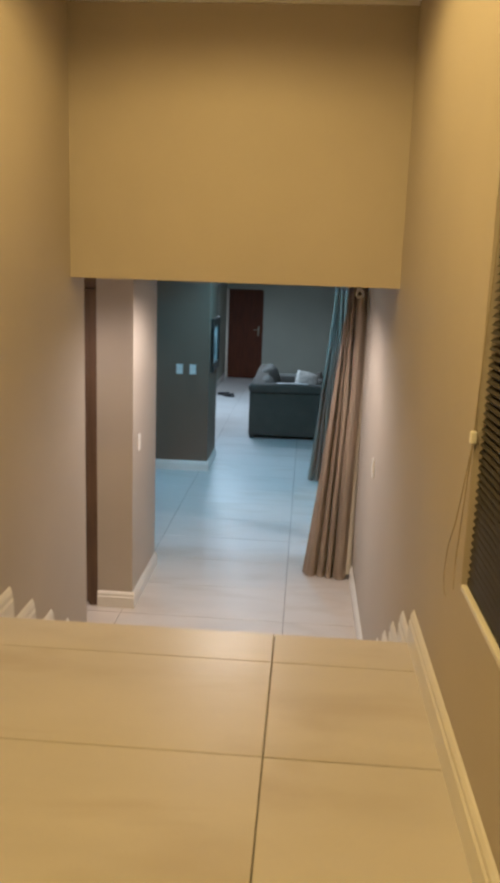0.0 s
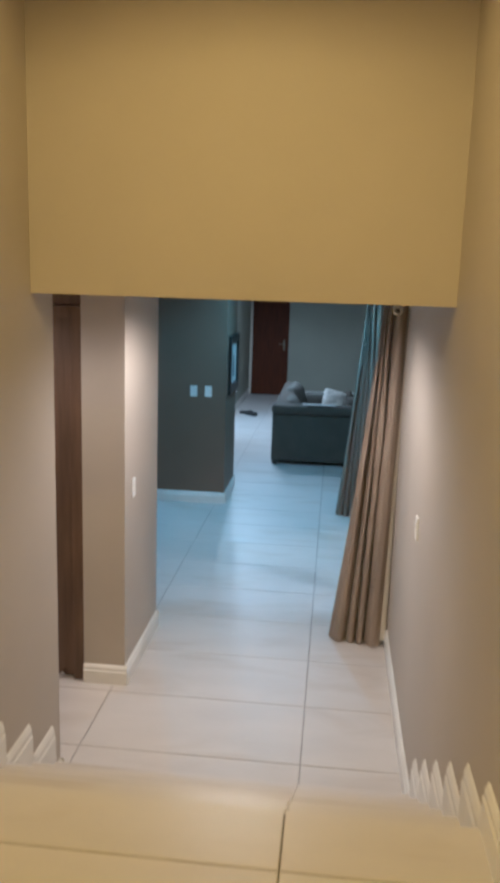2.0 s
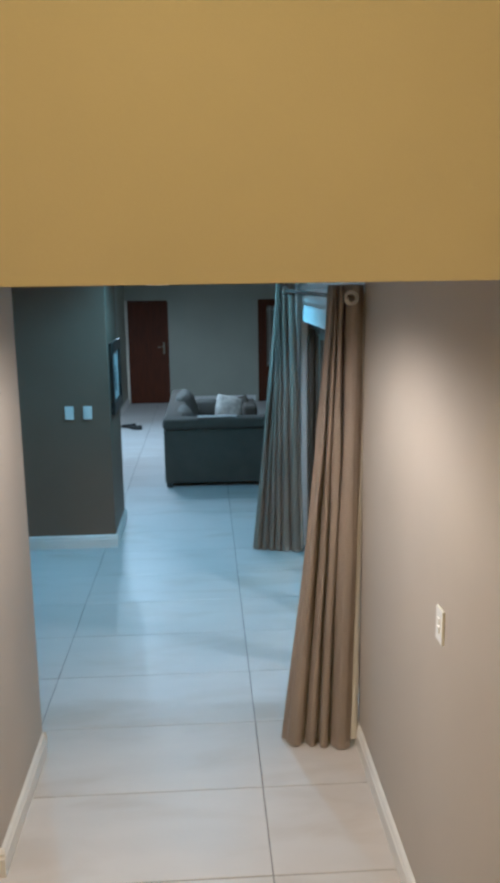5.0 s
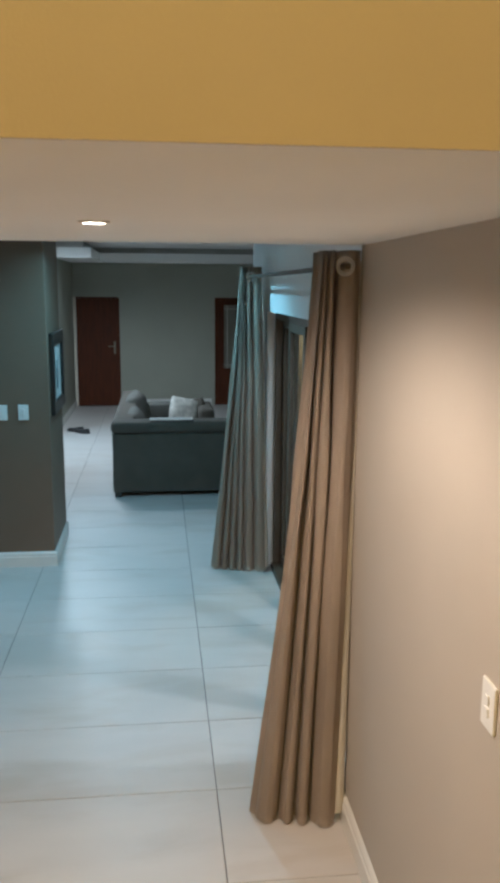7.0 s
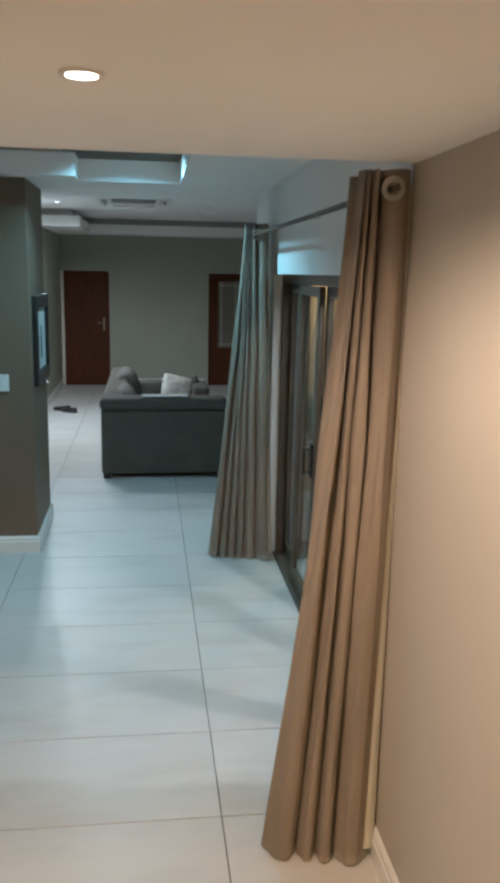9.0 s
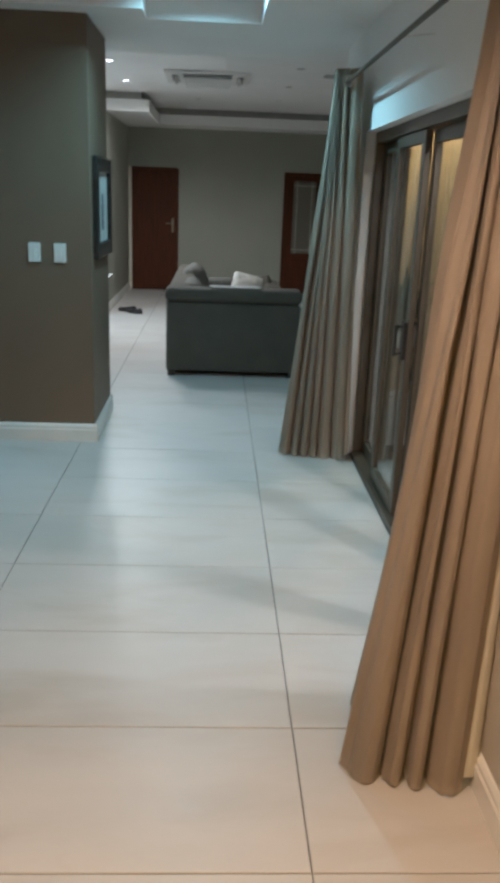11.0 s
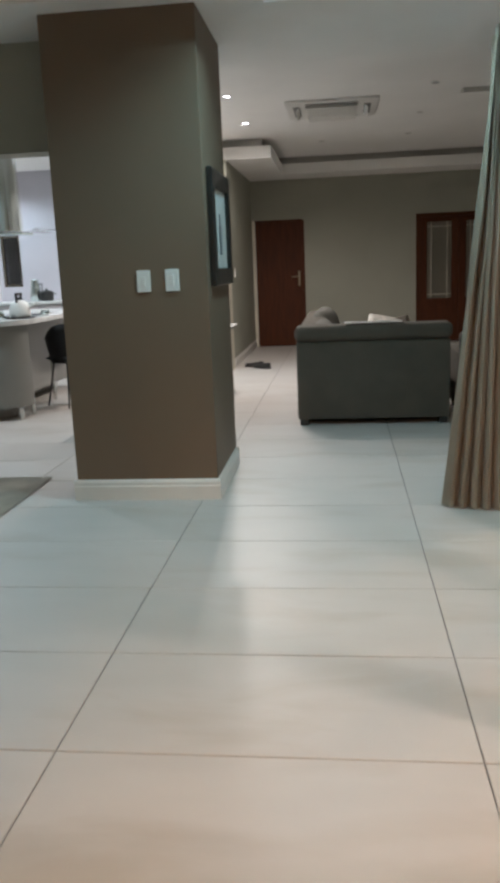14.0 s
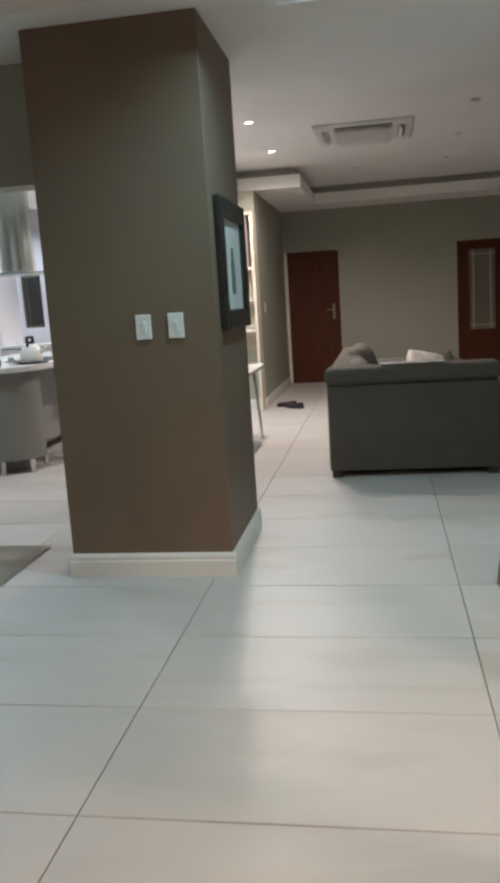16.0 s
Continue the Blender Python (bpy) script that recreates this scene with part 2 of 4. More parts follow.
def ring(bm, centre, axis, r_out, r_in, depth, sides=28):
    """A flat washer with thickness."""
    m = Matrix.Translation(centre) @ Vector(axis).to_track_quat("Z", "Y").to_matrix().to_4x4()
    loops = []
    for r, z in ((r_in, 0), (r_out, 0), (r_out, depth), (r_in, depth)):
        loops.append([bm.verts.new(m @ Vector((r * math.cos(2 * math.pi * i / sides), r * math.sin(2 * math.pi * i / sides), z))) for i in range(sides)])
    for k in range(4):
        a, b = loops[k], loops[(k + 1) % 4]
        for i in range(sides):
            bm.faces.new((a[i], a[(i + 1) % sides], b[(i + 1) % sides], b[i]))
    return bm


def disc(centre, r, thick=0.004, sides=24):
    return rods((centre, Vector(centre) + Vector((0, 0, thick)), r), sides=sides)


def mesh_of(name, bm, mat, smooth=False):
    bmesh.ops.recalc_face_normals(bm, faces=bm.faces)
    me = bpy.data.meshes.new(name)
    bm.to_mesh(me)
    bm.free()
    me.materials.append(mat)
    if smooth:
        me.shade_smooth()
    return me


def thing(name, bm, mat, label, category, group="", kind="", smooth=False, at=None):
    ob = new(name, mesh_of(name, bm, mat, smooth))
    if at is not None:
        ob.matrix_world = at
    return tagged(ob, label, category, group, kind)


def base(name, label, category, x=0, y=0, z=0, rz=0, group="", kind=""):
    ob = new(name)
    ob.empty_display_size = 0.1
    ob.matrix_world = pose(x, y, z, 0, 0, rz)
    return tagged(ob, label, category, group, kind)


def part(name, bm, mat, parent, label="", smooth=False):
    ob = new(name, mesh_of(name, bm, mat, smooth))
    ob.parent = parent
    if label:
        ob["label"] = label
    return ob


def structure(name, bm, mat, label, category):
    return thing(name, bm, mat, label, category, kind="structure")


def extrude_profile(bm, profile, axis, lo, hi):
    """A closed outline in the plane across an axis ("x" or "y"), drawn out from lo to hi."""
    ends = []
    for c in (lo, hi):
        ends.append([bm.verts.new((c, p, q) if axis == "x" else (p, c, q)) for p, q in profile])
    n = len(profile)
    bm.faces.new(ends[0])
    bm.faces.new(ends[1][::-1])
    for i in range(n):
        bm.faces.new((ends[0][i], ends[0][(i + 1) % n], ends[1][(i + 1) % n], ends[1][i]))
    return bm


def pillow(sx, sy, sz, n=18, sag=0.0, seed=0.0):
    """A stuffed cushion lying flat, with thin corners and a slightly uneven face."""
    bm = bmesh.new()
    layers = []
    for side in (1, -1):
        rows = []
        for i in range(n + 1):
            u = -1 + 2 * i / n
            row = []
            for j in range(n + 1):
                v = -1 + 2 * j / n
                h = ((1 - abs(u) ** 2.6) * (1 - abs(v) ** 2.6)) ** 0.42
                w = 1 - 0.06 * (u * u) * (v * v)
                d = 0.12 * noise.noise(Vector((u * 1.7 + seed, v * 1.7, side * 3.0 + seed)))
                row.append(bm.verts.new((u * sx / 2 * w, v * sy / 2 * w, side * sz / 2 * h * (1 + d) - sag * (1 - u * u))))
            rows.append(row)
        for i in range(n):
            for j in range(n):
                q = (rows[i][j], rows[i + 1][j], rows[i + 1][j + 1], rows[i][j + 1])
                bm.faces.new(q if side > 0 else q[::-1])
        layers.append(rows)
    bmesh.ops.remove_doubles(bm, verts=bm.verts, dist=1e-5)
    return bm


# ---- the plan ----
LEFT, RIGHT = -0.805, 0.928            # stair and passage walls
HI, TREAD, RISE = 1.071, 0.287, 0.1785  # landing height, going, riser
EDGE = 4.045                          # landing nosing
FOOT = EDGE + 5 * TREAD               # face of the last riser
BULK, BULK_Z = 5.34, 2.425
CEIL_LOW, LIP, CEIL_HIGH, CEIL_TOP = 2.70, 2.85, 2.95, 3.84
DOORWALL, BACK = 1.01, 20.03
SKEW = 0.003                          # the landing's right wall swings out behind this line
BEND = 6.0


def skew(bm):
    for v in bm.verts:
        if v.co.y < BEND and v.co.x > 0.7:
            v.co.x += SKEW * (BEND - v.co.y)
    return bm


def right_wall(y):
    return RIGHT + SKEW * max(0, BEND - y)

# ---- floors (their tiles come last) ----
floor = structure("floor", boxes((-6.2, 1.25, FOOT, BACK + 0.2, -0.2, -0.004), (1.25, 3.3, 11.7, BACK + 0.2, -0.2, -0.004)), GROUT, "pale large-format porcelain tile floor with grey joints", "floor")
landing = structure("landing_floor", boxes((LEFT - 0.1, RIGHT + 0.3, -1.6, EDGE - 0.012, HI - 0.3, HI - 0.004)), GROUT, "porcelain tiled upper landing floor", "floor")
patio = structure("ground", boxes((1.25, 60, -40, 11.7, -0.25, -0.06), (3.3, 60, 11.7, 60, -0.25, -0.06)), PATIO, "dark concrete patio outside the sliding door", "ground")

# ---- walls ----
structure("wall_stair_left", solid((LEFT - 0.2, LEFT, -1.6, 5.6, -0.1, CEIL_TOP)), WALL, "taupe painted wall beside the stairs", "wall")
WY0, WY1, WZ0, WZ1 = 1.66, 3.25, 1.635, 3.25
structure("wall_stair_right", skew(solid((RIGHT, RIGHT + 0.22, BEND, 7.46, -0.1, CEIL_TOP), (RIGHT, RIGHT + 0.22, WY1, BEND, -0.1, CEIL_TOP), (RIGHT, RIGHT + 0.22, -1.6, WY0, -0.1, CEIL_TOP),
          (RIGHT, RIGHT + 0.22, WY0, WY1, -0.1, WZ0), (RIGHT, RIGHT + 0.22, WY0, WY1, WZ1, CEIL_TOP))), WALL, "taupe painted wall beside the stairs with a window", "wall")
structure("wall_landing_back", solid((LEFT - 0.2, RIGHT + 0.5, -1.8, -1.6, -0.1, CEIL_TOP)), WALL, "taupe painted wall at the end of the landing", "wall")
structure("wall_bulkhead", boxes((LEFT, RIGHT + 0.03, BULK, BULK + 0.15, BULK_Z + 0.03, CEIL_TOP), (LEFT, RIGHT + 0.03, BULK, BULK + 0.004, BULK_Z, BULK_Z + 0.03)), WALL, "taupe painted bulkhead over the stairs", "wall")
structure("ceiling_landing", boxes((LEFT - 0.2, RIGHT + 0.5, -1.8, BULK + 0.15, CEIL_TOP, CEIL_TOP + 0.15)), CEIL, "white ceiling over the landing", "ceiling")
structure("ceiling_passage", boxes((-2.2, RIGHT + 0.03, BULK + 0.15, 7.43, BULK_Z, CEIL_HIGH + 0.2), (LEFT, RIGHT + 0.03, BULK + 0.004, BULK + 0.15, BULK_Z, BULK_Z + 0.03)), CEIL, "low white ceiling over the passage", "ceiling")
cv = bmesh.new()
cprof = [(0, 0), (0, -0.07), (-0.015, -0.07), (-0.03, -0.045), (-0.05, -0.03), (-0.07, -0.015), (-0.07, 0)]
extrude_profile(cv, [(BULK + p, CEIL_TOP + q) for p, q in cprof], "x", LEFT, RIGHT)
extrude_profile(cv, [(RIGHT + p, CEIL_TOP + q) for p, q in cprof], "y", -1.6, BULK - 0.07)
extrude_profile(cv, [(LEFT - p, CEIL_TOP + q) for p, q in cprof], "y", -1.6, BULK - 0.07)
structure("cornice", skew(cv), TRIM, "white moulded cornice round the landing ceiling", "cornice")

# side lobby with its door, the pillar wall
PX, PY0, PY1 = -0.74, 6.605, 7.49
structure("wall_pillar", solid((-1.00, PX, PY0, PY1, -0.1, CEIL_LOW), (-6.2, -1.00, 6.85, PY1, -0.1, CEIL_LOW), (-6.2, -1.00, PY0 + 0.14, 6.85, 2.33, CEIL_LOW),
          (-6.2, -1.97, PY0, 6.85, -0.1, 2.33)), WALL, "taupe painted wall end at the foot of the stairs", "wall")
structure("wall_lobby", solid((-2.4, -2.2, 5.4, PY0, -0.1, CEIL_LOW), (-2.2, LEFT - 0.2, 5.3, 5.6, -0.1, CEIL_LOW)), WALL, "taupe painted lobby wall", "wall")

# sliding-door wall, living and kitchen walls
SY0, SY1, SZ = 7.75, 10.74, 2.085
structure("wall_sliding_door", solid((DOORWALL, 1.25, 7.40, SY0, -0.1, CEIL_HIGH), (DOORWALL, 1.25, SY1, 11.70, -0.1, CEIL_HIGH), (DOORWALL, 1.25, SY0, SY1, SZ, CEIL_HIGH)), CEIL, "white painted wall round the sliding door", "wall")
structure("wall_living_front", solid((1.25, 3.3, 11.50, 11.70, -0.1, CEIL_HIGH)), DARKWALL, "taupe painted living room wall", "wall")
structure("wall_patio", solid((1.25, 4.8, 11.46, 11.496, -0.2, 2.52)), PLASTER, "cream plastered outer wall beside the patio", "wall")
structure("wall_living_right", solid((3.1, 3.3, 11.7, BACK, -0.1, CEIL_HIGH)), DARKWALL, "taupe painted living room wall", "wall")
D1, D2 = (-1.40, -0.588, 2.052), (1.245, 2.61, 2.068)
structure("wall_living_back", solid((-6.2, D1[0], BACK, BACK + 0.2, -0.1, CEIL_HIGH), (D1[1], D2[0], BACK, BACK + 0.2, -0.1, CEIL_HIGH), (D2[1], 3.3, BACK, BACK + 0.2, -0.1, CEIL_HIGH),
          (D1[0], D1[1], BACK, BACK + 0.2, D1[2], CEIL_HIGH), (D2[0], D2[1], BACK, BACK + 0.2, D2[2], CEIL_HIGH)), DARKWALL, "taupe painted living room end wall with two doors", "wall")
structure("wall_beyond_doors", solid((-6.2, 3.3, BACK + 0.25, BACK + 0.3, -0.1, CEIL_HIGH)), DARKWALL, "plain wall behind the closed doors", "wall")
NIB = 17.15
structure("wall_living_left", solid((-1.64, -1.43, NIB, BACK, -0.1, CEIL_LOW)), DARKWALL, "taupe painted wall beside the far door", "wall")
KW = (-4.57, -4.30, 1.20, 1.88)
structure("wall_kitchen_back", solid((-6.2, KW[0], NIB, NIB + 0.2, -0.1, CEIL_HIGH), (KW[1], -1.64, NIB, NIB + 0.2, -0.1, CEIL_HIGH), (KW[0], KW[1], NIB, NIB + 0.2, -0.1, KW[2]), (KW[0], KW[1], NIB, NIB + 0.2, KW[3], CEIL_HIGH)), KITCHENWALL, "pale lilac painted kitchen wall with a small window", "wall")
structure("wall_kitchen_left", solid((-6.4, -6.2, PY0, BACK, -0.1, CEIL_HIGH)), TRIM, "pale painted kitchen side wall", "wall")
CX0, CX1, CY0, CY1 = -1.57, -0.714, 10.868, 11.72
structure("column", boxes((CX0, CX1, CY0, CY1, -0.01, CEIL_LOW), bevel=0.004), COLUMN, "dark taupe painted square column", "column")
structure("wall_kitchen_header", solid((-6.2, CX0, 11.35, 11.55, 2.075, CEIL_LOW)), DARKWALL, "taupe painted header over the kitchen opening", "wall")

# ---- ceilings: a low slab with recesses, and the high ceiling above it ----
HX0, HX1, HY0, HYA, HYB, HXS = -1.75, 0.35, 8.15, 10.67, 10.97, -0.36   # entrance coffer
RX0, RX1, RY0, RY1, RXN, RYN = -1.62, 2.55, 12.25, 19.2, -0.845, 17.17  # living room recess
slab = [(-6.2, HX0, 7.40, 12.25), (HX0, HX1, 7.40, HY0), (HX1, DOORWALL, 7.40, RY0), (HX0, HXS, HYA, RY0), (HXS, HX1, HYB, RY0), (DOORWALL, 3.1, 11.7, RY0),
        (-6.2, RX0, RY0, NIB), (RX1, 3.1, RY0, BACK), (RX0, RXN, RYN, BACK), (RXN, RX1, RY1, BACK)]
structure("ceiling_low", solid(*[(a, b, c, d, CEIL_LOW, LIP) for a, b, c, d in slab]), CEIL, "white plasterboard ceiling with recessed coffers", "ceiling")
structure("ceiling_high", boxes((-6.2, 3.3, 7.40, BACK, CEIL_HIGH, CEIL_HIGH + 0.2)), CEIL, "white recessed coffer ceiling", "ceiling")
g = 0.12
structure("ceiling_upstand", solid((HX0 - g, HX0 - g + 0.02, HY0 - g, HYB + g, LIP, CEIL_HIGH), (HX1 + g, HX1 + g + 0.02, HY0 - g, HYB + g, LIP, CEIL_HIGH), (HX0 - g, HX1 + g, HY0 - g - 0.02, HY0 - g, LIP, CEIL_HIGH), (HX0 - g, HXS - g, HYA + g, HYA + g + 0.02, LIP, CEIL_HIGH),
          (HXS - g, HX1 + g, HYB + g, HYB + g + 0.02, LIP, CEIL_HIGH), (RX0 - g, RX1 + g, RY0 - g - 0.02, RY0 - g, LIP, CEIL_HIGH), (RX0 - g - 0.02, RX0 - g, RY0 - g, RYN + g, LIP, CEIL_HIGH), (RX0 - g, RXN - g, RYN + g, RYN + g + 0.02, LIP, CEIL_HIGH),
          (RXN - g - 0.02, RXN - g, RYN + g, RY1 + g, LIP, CEIL_HIGH), (RXN - g, RX1 + g, RY1 + g, RY1 + g + 0.02, LIP, CEIL_HIGH), (RX1 + g, RX1 + g + 0.02, RY0 - g, RY1 + g, LIP, CEIL_HIGH)), UPSTAND, "grey inner faces of the ceiling coffers", "ceiling")

# ---- baseboards ----
BH = 0.125
bprof = [(0, 0), (0.018, 0), (0.018, BH * 0.66), (0.013, BH * 0.72), (0.013, BH * 0.84), (0.006, BH * 0.95), (0, BH)]


def baseboard_y(bm, x, side, y0, y1, z=0.0, h=1.0):
    extrude_profile(bm, [(x + side * p, z + q * h) for p, q in bprof], "y", y0, y1)


def baseboard_x(bm, y, side, x0, x1, z=0.0, h=1.0):
    extrude_profile(bm, [(y + side * p, z + q * h) for p, q in bprof], "x", x0, x1)


def baseboard(*runs):
    bm = bmesh.new()
    for axis, *r in runs:
        (baseboard_y if axis == "y" else baseboard_x)(bm, *r)
    return structure("baseboard", bm, TRIM, "white moulded baseboard", "baseboard")


SB, SBL = 1.5, 1.1
bm = bmesh.new()
baseboard_y(bm, RIGHT, -1, -1.6, EDGE + 0.01, HI, SBL)
structure("baseboard", skew(bm), TRIM, "white moulded baseboard along the landing", "baseboard")
baseboard(("y", LEFT, 1, -1.6, EDGE + 0.01, HI, SBL))
bm = bmesh.new()
baseboard_y(bm, RIGHT, -1, FOOT + 0.02, BEND)
baseboard_y(bm, RIGHT, -1, BEND, 7.46)
structure("baseboard", skew(bm), TRIM, "white moulded baseboard", "baseboard")
baseboard(("y", LEFT, 1, FOOT + 0.02, 5.6), ("x", 5.6, 1, -2.2, LEFT + 0.018))
baseboard(("x", PY0, -1, -1.00, PX + 0.018), ("y", PX, 1, PY0, PY1), ("x", PY1, 1, -6.2, PX + 0.018))
baseboard(("x", CY0, -1, CX0 - 0.018, CX1 + 0.018), ("y", CX1, 1, CY0, CY1), ("x", CY1, 1, CX0 - 0.018, CX1 + 0.018), ("y", CX0, -1, CY0, CY1))
baseboard(("y", -1.43, 1, NIB, BACK), ("x", NIB, -1, -1.64, -1.412))
baseboard(("x", BACK, -1, -1.43, D1[0] - 0.06), ("x", BACK, -1, D1[1] + 0.06, D2[0] - 0.06), ("x", BACK, -1, D2[1] + 0.06, 3.1))
baseboard(("y", DOORWALL, -1, SY1, 11.70), ("x", 11.70, 1, DOORWALL - 0.018, 3.1))

# ---- stairs: each step is a body with a tread tile, a riser tile and a stepped skirting on both walls ----
stairs = base("staircase", "six-riser porcelain tiled stairs with white stepped skirting", "staircase", kind="structure")
part("carcass", boxes(*[(LEFT, RIGHT + 0.05, EDGE - 0.012, EDGE - 0.012 + TREAD * k, HI - RISE * k - RISE, HI - RISE * k - 0.014) for k in range(1, 6)], (LEFT, RIGHT, EDGE - 0.012, EDGE, -0.1, HI - 0.014)), GROUT, stairs)
JX = 0.39
for k in range(6):
    y, z = EDGE + TREAD * k, HI - RISE * k
    for a, b in ((LEFT, JX - 0.002), (JX + 0.002, right_wall(y))):
        if k:
            part("tread_tile", boxes((a, b, y - TREAD + 0.001, y + 0.008, z - 0.012, z), bevel=0.0025), TILE, stairs)
        part("riser_tile", boxes((a, b, y - 0.010, y, z - RISE + 0.001, z - 0.013), bevel=0.001, segments=1), TILE, stairs)
    if k:
        for x, s in ((RIGHT, -1), (LEFT, 1)):
            bm = bmesh.new()
            baseboard_y(bm, x, s, y - TREAD + 0.012, y + 0.012, z, SB)
            part("skirting", skew(bm), TRIM, stairs)
for x, s in ((RIGHT, -1), (LEFT, 1)):
    bm = bmesh.new()
    for k in range(6):
        z = HI - RISE * k
        box(bm, *sorted((x, x + s * 0.014)), EDGE + TREAD * k + 0.012, EDGE + TREAD * k + 0.03, z - RISE, z + 0.02)
    part("skirting_return", skew(bm), TRIM, stairs)

# ---- landing window with its dark venetian blind ----
win = base("window_1", "white framed landing window in a deep reveal", "window", kind="structure")
part("window_frame", skew(boxes((RIGHT + 0.13, RIGHT + 0.18, WY0, WY0 + 0.05, WZ0, WZ1), (RIGHT + 0.13, RIGHT + 0.18, WY1 - 0.05, WY1, WZ0, WZ1), (RIGHT + 0.13, RIGHT + 0.18, WY0 + 0.05, WY1 - 0.05, WZ0, WZ0 + 0.05), (RIGHT + 0.13, RIGHT + 0.18, WY0 + 0.05, WY1 - 0.05, WZ1 - 0.05, WZ1))), BRONZE, win)
part("window_pane", skew(boxes((RIGHT + 0.15, RIGHT + 0.156, WY0 + 0.05, WY1 - 0.05, WZ0 + 0.05, WZ1 - 0.05))), GLASS, win).visible_shadow = False
part("window_sill", skew(boxes((RIGHT - 0.006, RIGHT + 0.13, WY0 + 0.001, WY1 - 0.007, WZ0 - 0.012, WZ0 + 0.006), bevel=0.003)), TRIM, win)
part("reveal_lining", skew(boxes((RIGHT - 0.006, RIGHT + 0.12, WY1 - 0.006, WY1 - 0.001, WZ0 + 0.006, WZ1))), WALL, win)
blind = base("venetian_blind", "dark brown venetian blind with hanging beige cords, lowered", "blind")
part("head_rail", skew(boxes((RIGHT + 0.002, RIGHT + 0.05, WY0 + 0.01, WY1 - 0.02, WZ1 - 0.045, WZ1 - 0.001), bevel=0.004)), BLIND, blind)
slat_bm = bmesh.new()
extrude_profile(slat_bm, [(-0.013, -0.009), (-0.004, -0.001), (0.004, 0.003), (0.013, 0.005), (0.013, 0.0065), (0.004, 0.0045), (-0.004, 0.0005), (-0.013, -0.0075)], "y", WY0 + 0.012, WY1 - 0.022)
for v in slat_bm.verts:
    v.co.x += SKEW * (BEND - v.co.y)
slat_me = mesh_of("slat", slat_bm, BLIND)
z = WZ0 + 0.035
while z < WZ1 - 0.06:
    s = new("slat", slat_me)
    s.parent = blind
    s.location = (RIGHT + 0.020, 0, z)
    z += 0.0215
part("bottom_rail", skew(boxes((RIGHT + 0.007, RIGHT + 0.033, WY0 + 0.012, WY1 - 0.022, WZ0 + 0.008, WZ0 + 0.022), bevel=0.003)), BLIND, blind)


def cable(points, r, name, mat, parent, label=""):
    cu = bpy.data.curves.new(name, "CURVE")
    cu.dimensions, cu.bevel_depth, cu.bevel_resolution = "3D", r, 2
    sp = cu.splines.new("BEZIER")
    sp.bezier_points.add(len(points) - 1)
    for bp_, p in zip(sp.bezier_points, points):
        bp_.co = p
        bp_.handle_left_type = bp_.handle_right_type = "AUTO"
    tmp = bpy.data.objects.new("tmp", cu)
    me = bpy.data.meshes.new_from_object(tmp)
    bpy.data.objects.remove(tmp)
    me.materials.clear()
    me.materials.append(mat)
    ob = new(name, me)
    ob.parent = parent
    if label:
        ob["label"] = label
    return ob


cable([(x + SKEW * (BEND - y), y, z) for x, y, z in [(RIGHT + 0.02, WY1 - 0.04, WZ1 - 0.04), (RIGHT - 0.005, WY1 - 0.03, 2.4), (RIGHT - 0.012, WY1 - 0.02, 2.08)]], 0.0018, "lift_cord", CORD, blind)
part("cord_stop", skew(boxes((RIGHT - 0.022, RIGHT - 0.004, WY1 - 0.03, WY1 - 0.01, 2.05, 2.085), bevel=0.004)), PLASTIC, blind)
cable([(x + SKEW * (BEND - y), y, z) for x, y, z in [(RIGHT - 0.012, WY1 - 0.02, 2.06), (RIGHT - 0.014, WY1 + 0.10, 1.80), (RIGHT - 0.014, WY1 + 0.20, 1.64), (RIGHT - 0.014, WY1 + 0.19, 1.545), (RIGHT - 0.014, WY1 + 0.15, 1.535)]], 0.0018, "pull_cord", CORD, blind)
cable([(x + SKEW * (BEND - y), y, z) for x, y, z in [(RIGHT - 0.012, WY1 - 0.02, 2.06), (RIGHT - 0.012, WY1 + 0.04, 1.80), (RIGHT - 0.012, WY1 + 0.07, 1.64), (RIGHT - 0.012, WY1 + 0.06, 1.595)]], 0.0018, "pull_cord", CORD, blind)

# ---- doors ----
# transom board closes the opening up to the ceiling
lob = base("door_1", "closed plain brown wooden lobby door in a dark frame", "door", kind="structure")
part("door_frame", boxes((-1.97, -1.90, PY0 + 0.01, 6.84, 0, 2.33), (-1.07, -1.00, PY0 + 0.01, 6.84, 0, 2.33), (-1.90, -1.07, PY0 + 0.01, 6.84, 2.26, 2.33), bevel=0.003), BROWNWOOD, lob)
part("door_leaf", boxes((-1.90, -1.07, PY0 + 0.05, PY0 + 0.09, 0.008, 2.26), bevel=0.002), BROWNWOOD, lob)
part("transom", boxes((-1.97, -1.00, PY0 + 0.03, PY0 + 0.13, 2.335, BULK_Z - 0.002), bevel=0.003), BROWNWOOD, lob)
part("door_stop", rods(((-1.14, PY0 + 0.05, 0.04), (-1.14, PY0 + 0.0, 0.04), 0.012)), CHROME, lob)


def lever(parent, x, y, z, way):
    part("handle_plate", boxes((x - 0.018, x + 0.018, y - 0.008, y, z - 0.12, z + 0.12), bevel=0.003), AGED, parent, "brass plate")
    part("door_handle", rods(((x, y - 0.005, z + 0.03), (x, y - 0.05, z + 0.03), 0.009), ((x, y - 0.05, z + 0.03), (x + way * 0.12, y - 0.05, z + 0.025), 0.009, 0.008)), AGED, parent, "brass lever handle")


door = base("door_2", "closed plain red-brown wooden door with brass handle", "door", kind="structure")
